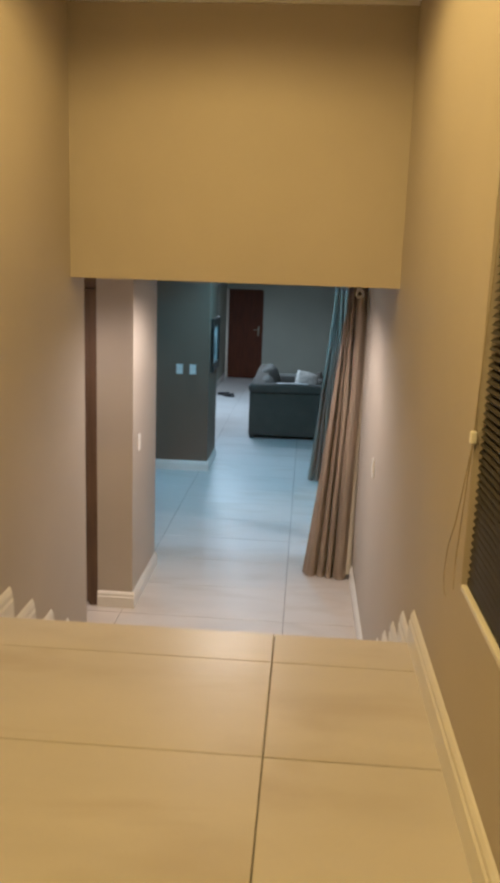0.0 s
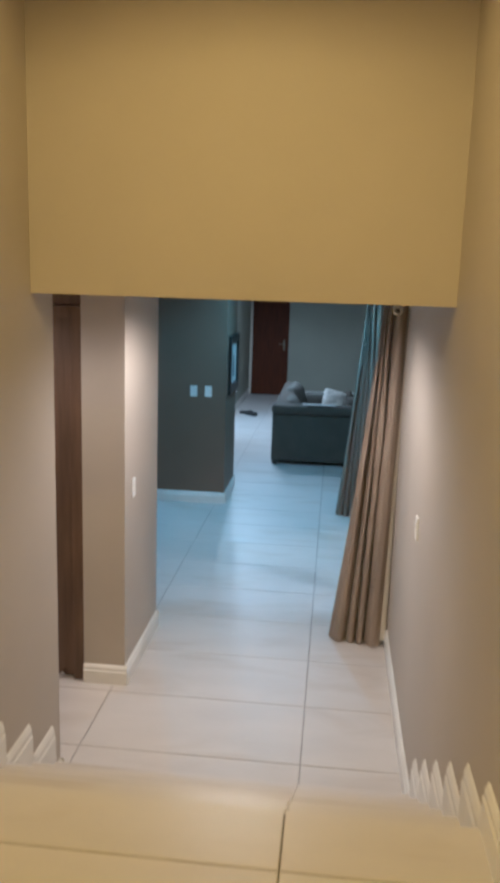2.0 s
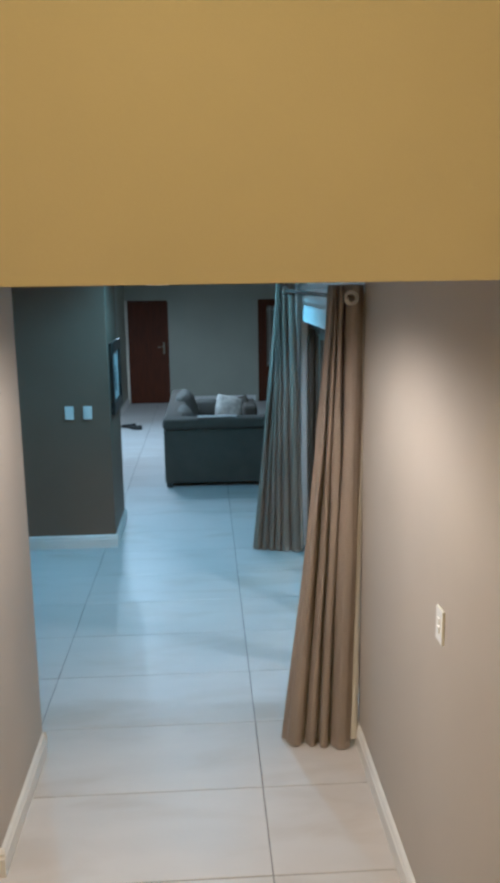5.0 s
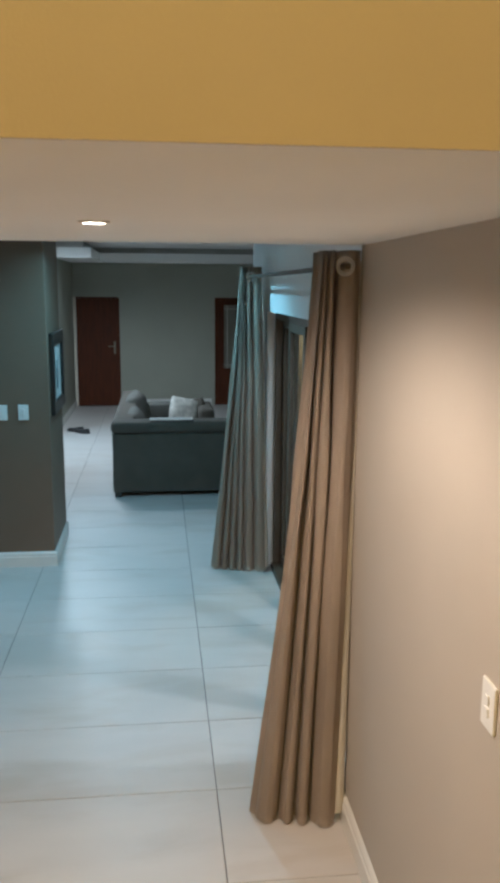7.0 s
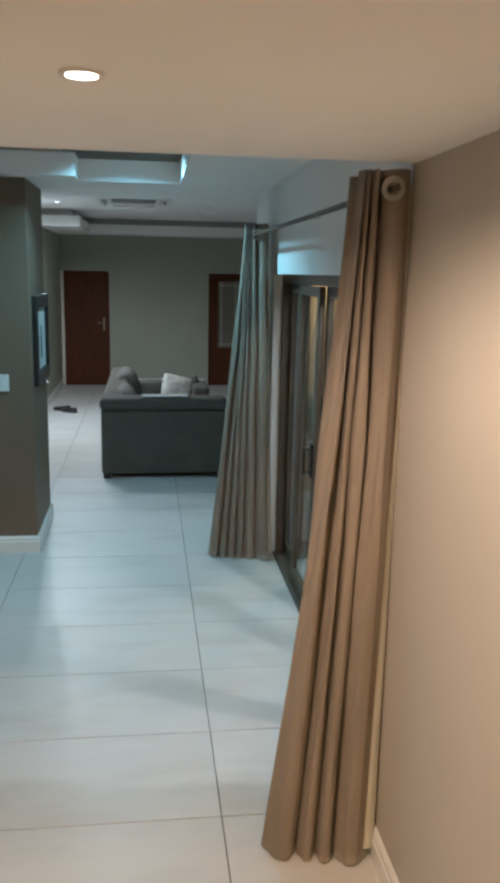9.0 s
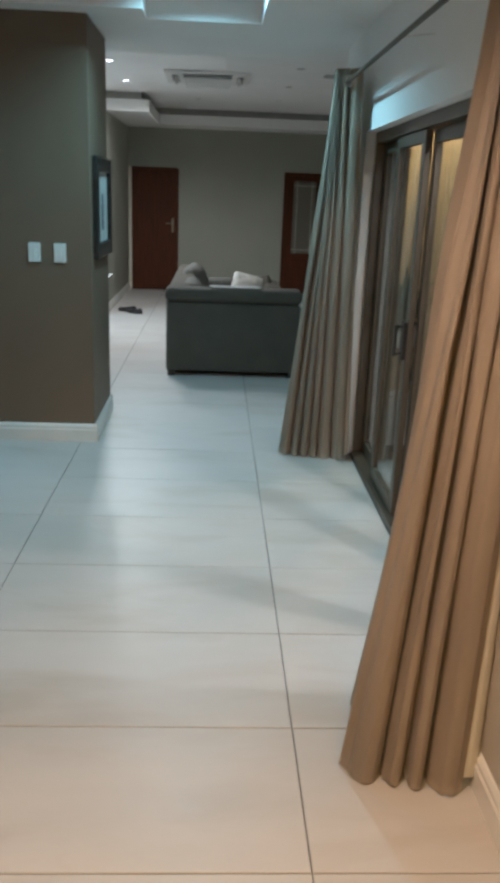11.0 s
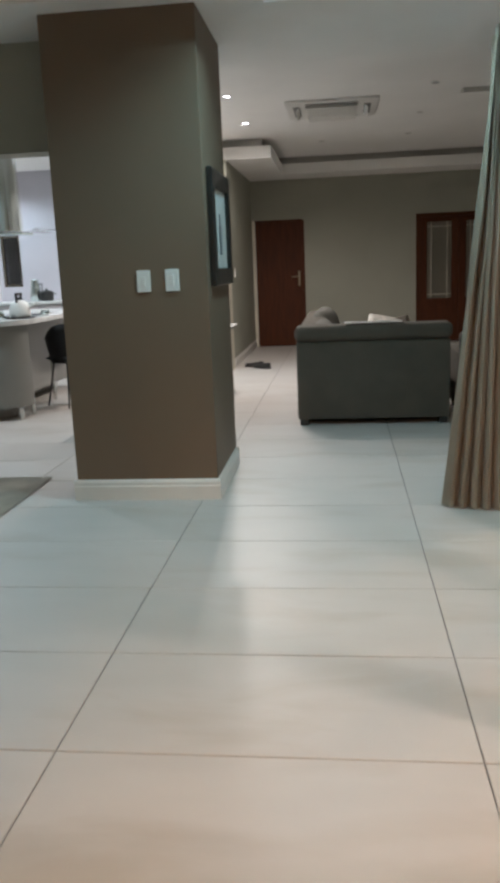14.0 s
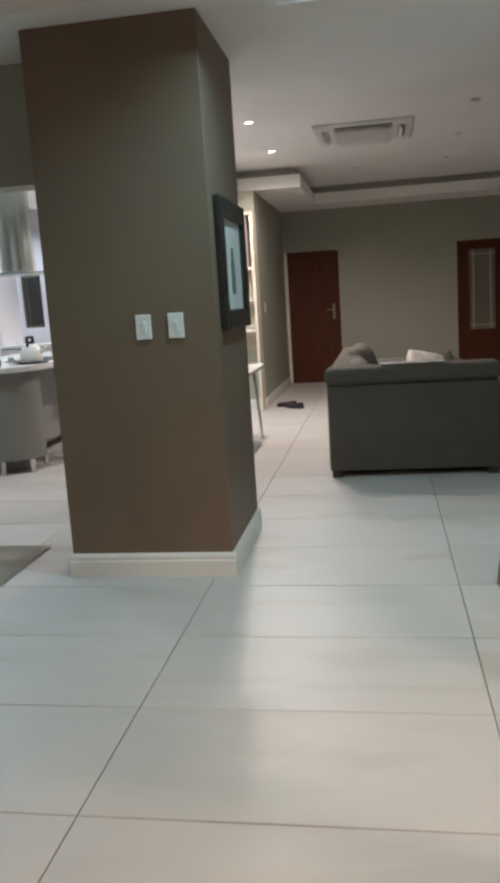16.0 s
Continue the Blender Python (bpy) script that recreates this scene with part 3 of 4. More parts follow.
part("jamb", boxes((D1[0] - 0.03, D1[0] + 0.02, BACK - 0.012, BACK + 0.1, 0, D1[2] + 0.02)), SHELF, door, "cream door jamb")
part("door_frame", boxes((D1[1] - 0.012, D1[1] + 0.02, BACK - 0.006, BACK + 0.1, 0, D1[2]), (D1[0] + 0.02, D1[1] - 0.012, BACK - 0.006, BACK + 0.1, D1[2] - 0.01, D1[2] + 0.02)), DARKWOOD, door)
leaf = part("door_leaf", boxes((D1[0] + 0.022, D1[1] - 0.014, BACK + 0.01, BACK + 0.05, 0.006, D1[2] - 0.012), bevel=0.002), DARKWOOD, door)
lever(door, D1[1] - 0.08, BACK + 0.01, 1.12, -1)

pair = base("door_3", "pair of red-brown wooden doors with glazed upper panels", "door", kind="structure")
part("door_frame", boxes((D2[0], D2[0] + 0.06, BACK - 0.01, BACK + 0.1, 0, D2[2]), (D2[1] - 0.06, D2[1], BACK - 0.01, BACK + 0.1, 0, D2[2]), (D2[0] + 0.06, D2[1] - 0.06, BACK - 0.01, BACK + 0.1, D2[2] - 0.06, D2[2]), bevel=0.003), DARKWOOD, pair)
mid = (D2[0] + D2[1]) / 2
for a, b in ((D2[0] + 0.062, mid - 0.002), (mid + 0.002, D2[1] - 0.062)):
    z1 = D2[2] - 0.062
    ga, gb = a + 0.115, b - 0.115
    leaf = part("door_leaf", boxes((a, ga, BACK + 0.01, BACK + 0.055, 0.006, z1), (gb, b, BACK + 0.01, BACK + 0.055, 0.006, z1), (ga, gb, BACK + 0.01, BACK + 0.055, 0.006, 0.71), (ga, gb, BACK + 0.01, BACK + 0.055, 1.93, z1)), DARKWOOD, pair)
    part("glass_pane", boxes((ga, gb, BACK + 0.03, BACK + 0.035, 0.71, 1.93)), HAZE, leaf)
    bars = boxes((ga + 0.06, ga + 0.072, BACK + 0.018, BACK + 0.045, 0.71, 1.93), (gb - 0.072, gb - 0.06, BACK + 0.018, BACK + 0.045, 0.71, 1.93), (ga, gb, BACK + 0.018, BACK + 0.045, 0.77, 0.782), (ga, gb, BACK + 0.018, BACK + 0.045, 1.85, 1.862))
    part("glazing_bar", bars, SHELF, leaf, "cream glazing bars")
    part("door_panel", boxes((ga, gb, BACK + 0.004, BACK + 0.02, 0.2, 0.6), bevel=0.006), DARKWOOD, leaf)

# ---- sliding door ----
sd = base("sliding_door", "dark bronze aluminium glass sliding door, closed", "sliding door", kind="structure")
X0, X1 = 1.075, 1.18
part("outer_frame", boxes((X0, X1, SY1 - 0.06, SY1, 0, SZ), (X0, X1, SY0, SY0 + 0.06, 0, SZ), (X0, X1, SY0 + 0.06, SY1 - 0.06, SZ - 0.06, SZ), (X0 - 0.02, X1 + 0.02, SY0 + 0.06, SY1 - 0.06, 0, 0.035), bevel=0.003), BRONZE, sd)
joints = (SY0 + 0.06, 8.20, 8.84, 9.50, 10.12, SY1 - 0.06)
for k in range(5):
    a = joints[k]
    b = joints[k + 1] + (0.02 if k < 4 else 0)
    xa = X0 + (0.012 if k % 2 else 0.055)
    xb = xa + 0.036
    panel = part("sliding_panel", boxes((xa, xb, a, a + 0.065, 0.04, SZ - 0.065), (xa, xb, b - 0.065, b, 0.04, SZ - 0.065), (xa, xb, a + 0.065, b - 0.065, 0.04, 0.12), (xa, xb, a + 0.065, b - 0.065, SZ - 0.125, SZ - 0.065), bevel=0.003), BRONZE, sd)
    part("glass_pane", boxes((xa + 0.015, xa + 0.021, a + 0.065, b - 0.065, 0.12, SZ - 0.125)), GLASS, panel).visible_shadow = False
    if k % 2:
        part("lock_case", boxes((xa - 0.022, xa, a + 0.006, a + 0.060, 0.90, 1.10), bevel=0.006), FRAME, panel, "black lock case")
        part("pull_handle", rods(((xa - 0.02, a + 0.03, 0.93), (xa - 0.055, a + 0.03, 0.93), 0.007), ((xa - 0.02, a + 0.03, 1.07), (xa - 0.055, a + 0.03, 1.07), 0.007), ((xa - 0.055, a + 0.03, 0.92), (xa - 0.055, a + 0.03, 1.08), 0.009), sides=10), FRAME, panel, "black pull handle")
    else:
        part("latch", boxes((xa - 0.014, xa, b - 0.05, b - 0.02, 1.085, 1.105), bevel=0.003), FRAME, panel, "small black latch")

# ---- curtains ----
ROD_X, ROD_Z = 0.852, 2.345
rail = base("curtain_rod", "dark steel curtain rod on wall brackets", "curtain rod")
part("rod", rods(((ROD_X, 7.36, ROD_Z), (ROD_X, 10.99, ROD_Z), 0.0115)), BRONZE, rail)
part("finial", rods(((ROD_X, 10.99, ROD_Z), (ROD_X, 11.03, ROD_Z), 0.018, 0.014)), BRONZE, rail)
for y in (7.60, 9.2, 10.93):
    part("bracket", rods(((ROD_X, y, ROD_Z + 0.012), (DOORWALL + 0.002, y, ROD_Z + 0.03), 0.003), sides=8), PLASTIC, rail)


def smooth(t):
    return t * t * (3 - 2 * t)


def knots(pts, s):
    """A rounded line through points, s from 0 to 1."""
    t = s * (len(pts) - 1)
    k = min(int(t), len(pts) - 2)
    u = t - k
    p0, p1, p2, p3 = (Vector(pts[max(0, min(len(pts) - 1, k + d))]) for d in (-1, 0, 1, 2))
    return 0.5 * ((2 * p1) + (p2 - p0) * u + (2 * p0 - 5 * p1 + 4 * p2 - p3) * u * u + (3 * p1 - p0 - 3 * p2 + p3) * u ** 3)


def curtain(label, top, foot, height, ease, seed, rings, lined=True):
    """Eyelet curtain drawn aside. top, foot: the cloth's line on plan at the rod and at the floor, fold by fold from its leading hem."""
    ob = base("curtain", label, "curtain", group="curtains of the sliding door")
    n, nz = 12 * (len(foot) - 1), 48
    bm = bmesh.new()
    grid = []
    for iz in range(nz + 1):
        v = iz / nz
        w = v ** ease
        row = []
        for i in range(n + 1):
            s = i / n
            a, b = knots(top, s), knots(foot, s)
            p = a * (1 - w) + b * w
            wave = noise.noise(Vector((s * 9 + seed, v * 1.6, seed))) * 0.016 * math.sin(math.pi * min(1, v * 1.2))
            wave += 0.003 * math.sin(s * 150 + seed + 2.5 * noise.noise(Vector((s * 6, v * 2, seed)))) * min(1, 2 * v)
            wave += 0.010 * math.sin(s * 46 + seed) * math.exp(-((v - 0.36) / 0.13) ** 2)
            sway = noise.noise(Vector((s * 4, v * 2.2 + seed, seed + 5))) * 0.012 * v
            hem = 0.004 + 0.010 * (0.5 + 0.5 * noise.noise(Vector((s * 12, 0, seed))))
            row.append(bm.verts.new((p.x + wave, p.y + sway, height * (1 - v) + hem * v)))
        grid.append(row)
    for a, b in zip(grid, grid[1:]):
        for i in range(n):
            bm.faces.new((a[i], a[i + 1], b[i + 1], b[i]))
    bmesh.ops.solidify(bm, geom=bm.faces[:], thickness=0.004)
    part("cloth", bm, CURTAIN, ob, "taupe woven cloth in deep folds", smooth=True)
    lb = bmesh.new()
    reach = 1.0 if lined else 0.35
    prev = None
    for iz in range(nz + 1):
        v = iz / nz
        w = v ** ease
        p = knots(top, 0) * (1 - w) + knots(foot, 0) * w
        z = (height - 0.04) * (1 - v) + 0.045 * v
        wide = (0.004 + 0.070 * v) * reach
        pts = [lb.verts.new((p.x - 0.006 - 0.026 * v * reach, p.y - 0.004 - 0.032 * v, z)), lb.verts.new((p.x + wide * 0.45, p.y - 0.012 - 0.012 * v, z)), lb.verts.new((p.x + wide * 0.65, p.y + 0.05, z)), lb.verts.new((p.x - 0.002, p.y + 0.045, z))]
        if prev:
            for k in range(4):
                lb.faces.new((prev[k], prev[(k + 1) % 4], pts[(k + 1) % 4], pts[k]))
        prev = pts
    part("lining", lb, LINING if lined else CURTAIN, ob, "pale turned-out lining" if lined else "", smooth=True)
    for y in rings:
        eb = bmesh.new()
        ring(eb, (ROD_X, y, ROD_Z), (0, -1, 0), 0.036, 0.020, 0.007)
        part("eyelet", eb, CHROME, ob, "chrome eyelet ring")
    return ob


def folds(start, end, widths, depth):
    """Rounded folds from one end of a curtain's line to the other, bulging towards the passage."""
    a, b, total, done, out = Vector(start), Vector(end), sum(widths), 0.0, []
    for w in widths:
        for u, d in ((0.0, 0.0), (0.11, 0.52), (0.34, 0.95), (0.66, 1.0), (0.90, 0.52)):
            p = a.lerp(b, (done + u * w) / total)
            out.append((p.x, p.y - d * depth))
        done += w
    return out + [(b.x, b.y)]


curtain("taupe floor-length eyelet curtain drawn aside beside the passage wall",
        folds((0.925, 7.465), (0.773, 7.515), (9.5, 3.2, 1.5, 1.0), 0.064) + [(0.83, 7.55), (0.93, 7.59), (0.82, 7.63), (0.785, 7.67), (0.93, 7.71), (0.80, 7.75), (0.92, 7.84)],
        folds((0.884, 7.455), (0.530, 7.545), (3.0, 1.5, 1.7, 2.8), 0.080) + [(0.66, 7.60), (0.84, 7.67), (0.72, 7.73), (0.612, 7.81), (0.64, 7.86), (0.80, 7.86), (0.91, 7.88)],
        2.405, 1.2, 2.0, (7.405,))
curtain("taupe floor-length eyelet curtain drawn aside beside the living room",
        folds((0.945, 10.60), (0.790, 10.655), (3.6, 2.2, 0.4, 0.4, 0.4, 0.4), 0.055) + [(0.84, 10.72), (0.96, 10.76), (0.84, 10.80), (0.81, 10.84), (0.95, 10.90), (0.82, 10.95), (0.93, 11.00)],
        folds((1.005, 10.58), (0.560, 10.71), (2.3, 2.0, 1.2, 1.5, 1.3, 1.7), 0.056) + [(0.62, 10.78), (0.85, 10.80), (0.86, 10.86), (0.68, 10.92), (0.72, 11.00), (0.90, 11.03), (0.92, 11.12)],
        2.42, 1.12, 5.0, (10.54,), False)

# ---- patio roof ----
structure("patio_roof", boxes((1.25, 4.8, 6.0, 11.5, 2.52, 2.64)), NIGHT, "plain patio roof", "roof")


# ---- switches ----
def switch(x, y, z, rz, w, h, rockers, label):
    """A switch plate that faces -y before it is turned."""
    ob = base("light_switch", label, "light switch", x, y, z, rz)
    part("plate", boxes((-w / 2, w / 2, -0.009, 0, -h / 2, h / 2), bevel=0.003), PLASTIC, ob)
    for k in range(rockers):
        zc = (k - (rockers - 1) / 2) * 0.030
        part("rocker", boxes((-0.011, 0.011, -0.0135, -0.008, zc - 0.012, zc + 0.012), bevel=0.002), PLASTIC, ob)
    return ob


for x in (-1.080, -0.916):
    switch(x, CY0, 1.28, 0, 0.078, 0.122, 2, "white double rocker light switch on the column")
switch(PX, 6.80, 1.225, 90, 0.075, 0.12, 2, "white light switch on the wall end")
switch(RIGHT, 6.075, 1.292, -90, 0.075, 0.12, 2, "white light switch on the passage wall")
switch(-1.43, 17.60, 1.27, 90, 0.075, 0.12, 1, "white light switch beside the far door")


# ---- downlights ----
def downlight(x, y, z, glowing, label, r=0.045):
    ob = base("downlight", label, "downlight", x, y, z, group="ceiling downlights")
    bm = bmesh.new()
    ring(bm, (0, 0, -0.006), (0, 0, 1), r, r * 0.74, 0.006)
    part("trim_ring", bm, PLASTIC, ob)
    part("lamp", disc((0, 0, -0.003), r * 0.73, 0.003), glowing, ob)
    return ob


for p in LANDING:
    downlight(*p, LED_WARM, "lit warm recessed downlight in the landing ceiling")
for p in PASSAGE:
    downlight(*p, LED_WARM, "lit warm recessed downlight in the passage ceiling", 0.04)
for p in LOBBY:
    downlight(*p, LED_WARM, "lit warm recessed downlight in the lobby ceiling", 0.04)
for p in COFFER:
    downlight(*p[:3], LED_COOL, "cool white downlight inside the coffer, the left one added as fill")
for p in LIVING:
    downlight(*p, LED_COOL, "lit downlight in the living room ceiling")
for p in UNLIT:
    downlight(*p, LED_OFF, "unlit recessed downlight in the living room ceiling")
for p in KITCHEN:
    downlight(*p, LED_COOL, "unseen downlight added in the kitchen ceiling", 0.07)
for p in PATIO_LAMPS:
    downlight(*p[:3], LED_WARM, "unseen lit downlight under the patio roof")

# ---- ceiling air conditioner ----
ac = base("air_conditioner", "white ceiling cassette air conditioner with open flaps", "air conditioner", -0.04, 15.43, CEIL_HIGH)
h = 0.475
part("body", boxes((-h, h, -h, h, -0.03, 0), bevel=0.012), PLASTIC, ac)
part("intake_grille", boxes(*[(-0.25, 0.25, -0.25 + k * 0.042, -0.225 + k * 0.042, -0.045, -0.03) for k in range(12)]), PLASTIC, ac)
part("grille_frame", boxes((-0.28, 0.28, -0.28, -0.26, -0.045, -0.03), (-0.28, 0.28, 0.26, 0.28, -0.045, -0.03), (-0.28, -0.26, -0.26, 0.26, -0.045, -0.03), (0.26, 0.28, -0.26, 0.26, -0.045, -0.03)), PLASTIC, ac)
for k in range(4):
    m = Matrix.Rotation(k * math.pi / 2, 3, "Z")
    # no opening here: a grey strip carries the shade of the outlet gap
    bm = boxes((-0.27, 0.27, 0.33, 0.40, -0.034, -0.029))
    bm.transform(m.to_4x4())
    part("outlet_slot", bm, VENT, ac, "grey strip for the shaded air outlet")
    bm = boxes((-0.26, 0.26, -0.003, 0.003, -0.05, 0.0), bevel=0.002)
    bm.transform(m.to_4x4() @ Matrix.Translation((0, 0.342, -0.032)) @ Matrix.Rotation(math.radians(35), 4, "X"))
    part("flap", bm, PLASTIC, ac)

vent = base("ceiling_vent", "small white louvred vent in the living room ceiling", "vent", 1.38, 14.95, CEIL_HIGH)
part("vent_frame", boxes((-0.15, 0.15, -0.09, -0.07, -0.014, 0), (-0.15, 0.15, 0.07, 0.09, -0.014, 0), (-0.15, -0.13, -0.07, 0.07, -0.014, 0), (0.13, 0.15, -0.07, 0.07, -0.014, 0)), UPSTAND, vent)
for k in range(5):
    part("slat", boxes((-0.13, 0.13, -0.062 + k * 0.028, -0.050 + k * 0.028, -0.012, -0.004)), UPSTAND, vent)

# ---- framed picture on the column ----
pic = base("picture_frame", "black framed print on a grey mount, on the column", "picture", CX1, 11.335, 1.565, 90)
W, H_ = 0.735, 0.66
part("frame", boxes((-W / 2, -W / 2 + 0.10, -0.035, 0, -H_ / 2, H_ / 2), (W / 2 - 0.10, W / 2, -0.035, 0, -H_ / 2, H_ / 2), (-W / 2 + 0.10, W / 2 - 0.10, -0.035, 0, -H_ / 2, -H_ / 2 + 0.10), (-W / 2 + 0.10, W / 2 - 0.10, -0.035, 0, H_ / 2 - 0.10, H_ / 2), bevel=0.008), FRAME, pic)
part("mount", boxes((-W / 2 + 0.095, W / 2 - 0.095, -0.012, -0.004, -H_ / 2 + 0.095, H_ / 2 - 0.095)), MOUNT, pic, "pale grey mount")
part("print", boxes((-0.045, 0.055, -0.015, -0.012, -0.15, 0.02), (-0.02, 0.03, -0.0155, -0.012, 0.02, 0.09)), INK, pic, "dark upright figureless motif")

# ---- corner sofa ----
SX0, SX1, SYB = -0.362, 0.915, 13.03
sofa = base("sofa", "charcoal cloth corner sofa seen from behind", "sofa")
part("back_panel", boxes((SX0 + 0.01, SX1 - 0.01, SYB + 0.004, SYB + 0.14, 0.05, 0.705), bevel=0.018, segments=3), SOFA, sofa, smooth=True)
bm = bmesh.new()
box(bm, SX0 - 0.005, SX1 + 0.005, SYB - 0.03, SYB + 0.25, 0.712, 0.835, bevel=0.045, segments=4)
for v in bm.verts:
    v.co.z += 0.008 * noise.noise(v.co * 2.3)
part("back_roll", bm, SOFA, sofa, smooth=True)
# black strip stands in for the deep shadow line beneath the roll
part("shadow_strip", boxes((SX0 + 0.03, SX1 - 0.03, SYB + 0.02, SYB + 0.14, 0.695, 0.72)), BLACK, sofa, "black strip for the shadow line under the back roll")
part("side_panel", boxes((SX0, SX0 + 0.14, SYB + 0.145, 16.05, 0.035, 0.70), bevel=0.018, segments=3), SOFA, sofa, smooth=True)
part("side_roll", boxes((SX0 - 0.005, SX0 + 0.24, SYB + 0.255, 16.05, 0.69, 0.80), bevel=0.045, segments=4), SOFA, sofa, smooth=True)
part("seat_base", boxes((SX0 + 0.14, SX1 - 0.01, SYB + 0.14, 13.95, 0.06, 0.28), (SX0 + 0.14, 0.60, 13.95, 15.0, 0.06, 0.28), bevel=0.015), SOFA, sofa)
for x0, x1, y0, y1 in ((SX0 + 0.26, 0.36, SYB + 0.27, 13.95), (0.365, SX1 - 0.02, SYB + 0.27, 13.95), (SX0 + 0.26, 0.6, 13.96, 15.0)):
    part("seat_cushion", boxes((x0, x1, y0, y1, 0.28, 0.45), bevel=0.05, segments=4), CUSHION, sofa, smooth=True)
for x in (SX0 + 0.06, SX1 - 0.06):
    for y in (SYB + 0.05, 13.88):
        part("foot", boxes((x - 0.035, x + 0.035, y - 0.035, y + 0.035, 0, 0.062), bevel=0.004), FRAME, sofa)
for x in (SX0 + 0.06, 0.54):
    part("foot", boxes((x - 0.035, x + 0.035, 14.90, 14.97, 0, 0.062), bevel=0.004), FRAME, sofa)
for y, z, w, k in ((14.1, 0.60, 0.95, 1), (15.2, 0.665, 1.0, 2)):
    bm = pillow(w, 0.44, 0.26, seed=k)
    bm.transform(pose(SX0 + 0.24, y, z, 68, 0, 88))
    part("back_cushion", bm, CUSHION, sofa, "plump grey back cushion", smooth=True)

chaise = base("armchair", "charcoal cloth armchair standing beside the sofa", "armchair")
part("back_panel", boxes((1.00, 1.85, 13.12, 13.30, 0.06, 0.74), bevel=0.04, segments=3), SOFA, chaise, smooth=True)
part("armrest", boxes((1.00, 1.16, 13.30, 14.0, 0.06, 0.58), bevel=0.04, segments=3), SOFA, chaise, smooth=True)
part("armrest", boxes((1.69, 1.85, 13.30, 14.0, 0.06, 0.58), bevel=0.04, segments=3), SOFA, chaise, smooth=True)
part("seat_cushion", boxes((1.165, 1.685, 13.30, 14.0, 0.20, 0.44), bevel=0.04, segments=3), CUSHION, chaise, smooth=True)
for x in (1.06, 1.79):
    for y in (13.2, 13.92):
        part("foot", boxes((x - 0.03, x + 0.03, y - 0.03, y + 0.03, 0, 0.062), bevel=0.004), FRAME, chaise)

loveseat = base("loveseat", "low charcoal cloth loveseat facing the sofa", "sofa")
part("seat_base", boxes((-0.02, 0.90, 15.25, 16.05, 0.06, 0.26), bevel=0.03, segments=3), SOFA, loveseat, smooth=True)
for x0, x1 in ((-0.01, 0.34), (0.345, 0.69)):
    part("seat_cushion", boxes((x0, x1, 15.24, 15.86, 0.26, 0.42), bevel=0.05, segments=4), CUSHION, loveseat, smooth=True)
    part("back_cushion", boxes((x0, x1, 15.80, 16.0, 0.40, 0.655), bevel=0.06, segments=4), CUSHION, loveseat, smooth=True)
part("armrest", boxes((0.70, 0.91, 15.24, 16.05, 0.26, 0.635), bevel=0.05, segments=4), SOFA, loveseat, smooth=True)
part("back_panel", boxes((-0.02, 0.69, 16.005, 16.10, 0.26, 0.62), bevel=0.02, segments=3), SOFA, loveseat, smooth=True)
for x in (0.06, 0.84):
    for y in (15.32, 15.98):
        part("foot", boxes((x - 0.03, x + 0.03, y - 0.03, y + 0.03, 0, 0.062), bevel=0.004), FRAME, loveseat)

bm = pillow(0.42, 0.40, 0.17, seed=4)
thing("throw_pillow", bm, PALE, "pale grey throw pillow standing on the loveseat", "pillow", smooth=True, at=pose(0.50, 15.58, 0.555, 62, 14, 8))
bm = pillow(0.38, 0.38, 0.14, seed=9)
thing("throw_pillow", bm, SOFA, "dark grey throw pillow standing on the loveseat", "pillow", smooth=True, at=pose(0.64, 15.66, 0.53, 60, -20, -10))
bm = bmesh.new()
n = 14
rows = []
for i in range(n + 1):
    row = []
    for j in range(9):
        u, v = i / n, j / 8
        zz = 0.852 + 0.010 * noise.noise(Vector((u * 4, v * 4, 1)))
        yy = 13.03 + 0.24 * v + 0.012 * noise.noise(Vector((u * 3, 0, 7)))
        if v > 0.8:
            zz -= (v - 0.8) * 0.5
        row.append(bm.verts.new((0.05 + 0.47 * u, yy, zz)))
    rows.append(row)
for a, b in zip(rows, rows[1:]):
    for j in range(8):
        bm.faces.new((a[j], b[j], b[j + 1], a[j + 1]))
bmesh.ops.solidify(bm, geom=bm.faces[:], thickness=0.026)
thing("throw_blanket", bm, THROW, "folded white throw laid over the sofa back", "blanket", smooth=True)


# ---- shoes by the far wall ----
def shoe(x, y, rz, label):
    ob = base("shoe", label, "shoe", x, y, 0, rz, group="pair of shoes on the floor")
    for name, mat, z0, z1, grow in (("sole", FRAME, 0.0, 0.018, 1.05), ("upper", SHOE, 0.018, 0.055, 1.0)):
        bm = bmesh.new()
        loops = []
        for z, k in ((z0, 1.0), (z0 + (z1 - z0) * 0.6, 0.97), (z1, 0.72 if name == "upper" else 1.0)):
            loop = []
            for i in range(18):
                a = 2 * math.pi * i / 18
                loop.append(bm.verts.new((0.048 * grow * k * math.sin(a) * (1 - 0.18 * math.cos(a)), 0.135 * grow * (k if math.cos(a) > 0 else 1) * math.cos(a), z + (0.02 if name == "upper" and z == z1 and math.cos(a) < -0.3 else 0))))
            loops.append(loop)
        for a, b in zip(loops, loops[1:]):
            for i in range(18):
                bm.faces.new((a[i], a[(i + 1) % 18], b[(i + 1) % 18], b[i]))
        bm.faces.new(loops[0][::-1])
        bm.faces.new(loops[-1])
        part(name, bm, mat, ob)


shoe(-1.17, 17.22, 75, "black shoe lying on the tiles near the wall")
shoe(-1.05, 17.06, 60, "black shoe lying on the tiles near the wall")

# ---- study nook: wall shelves, desk and chair ----
nook = base("bookcase", "cream open wall shelves beside the living room wall", "bookcase")
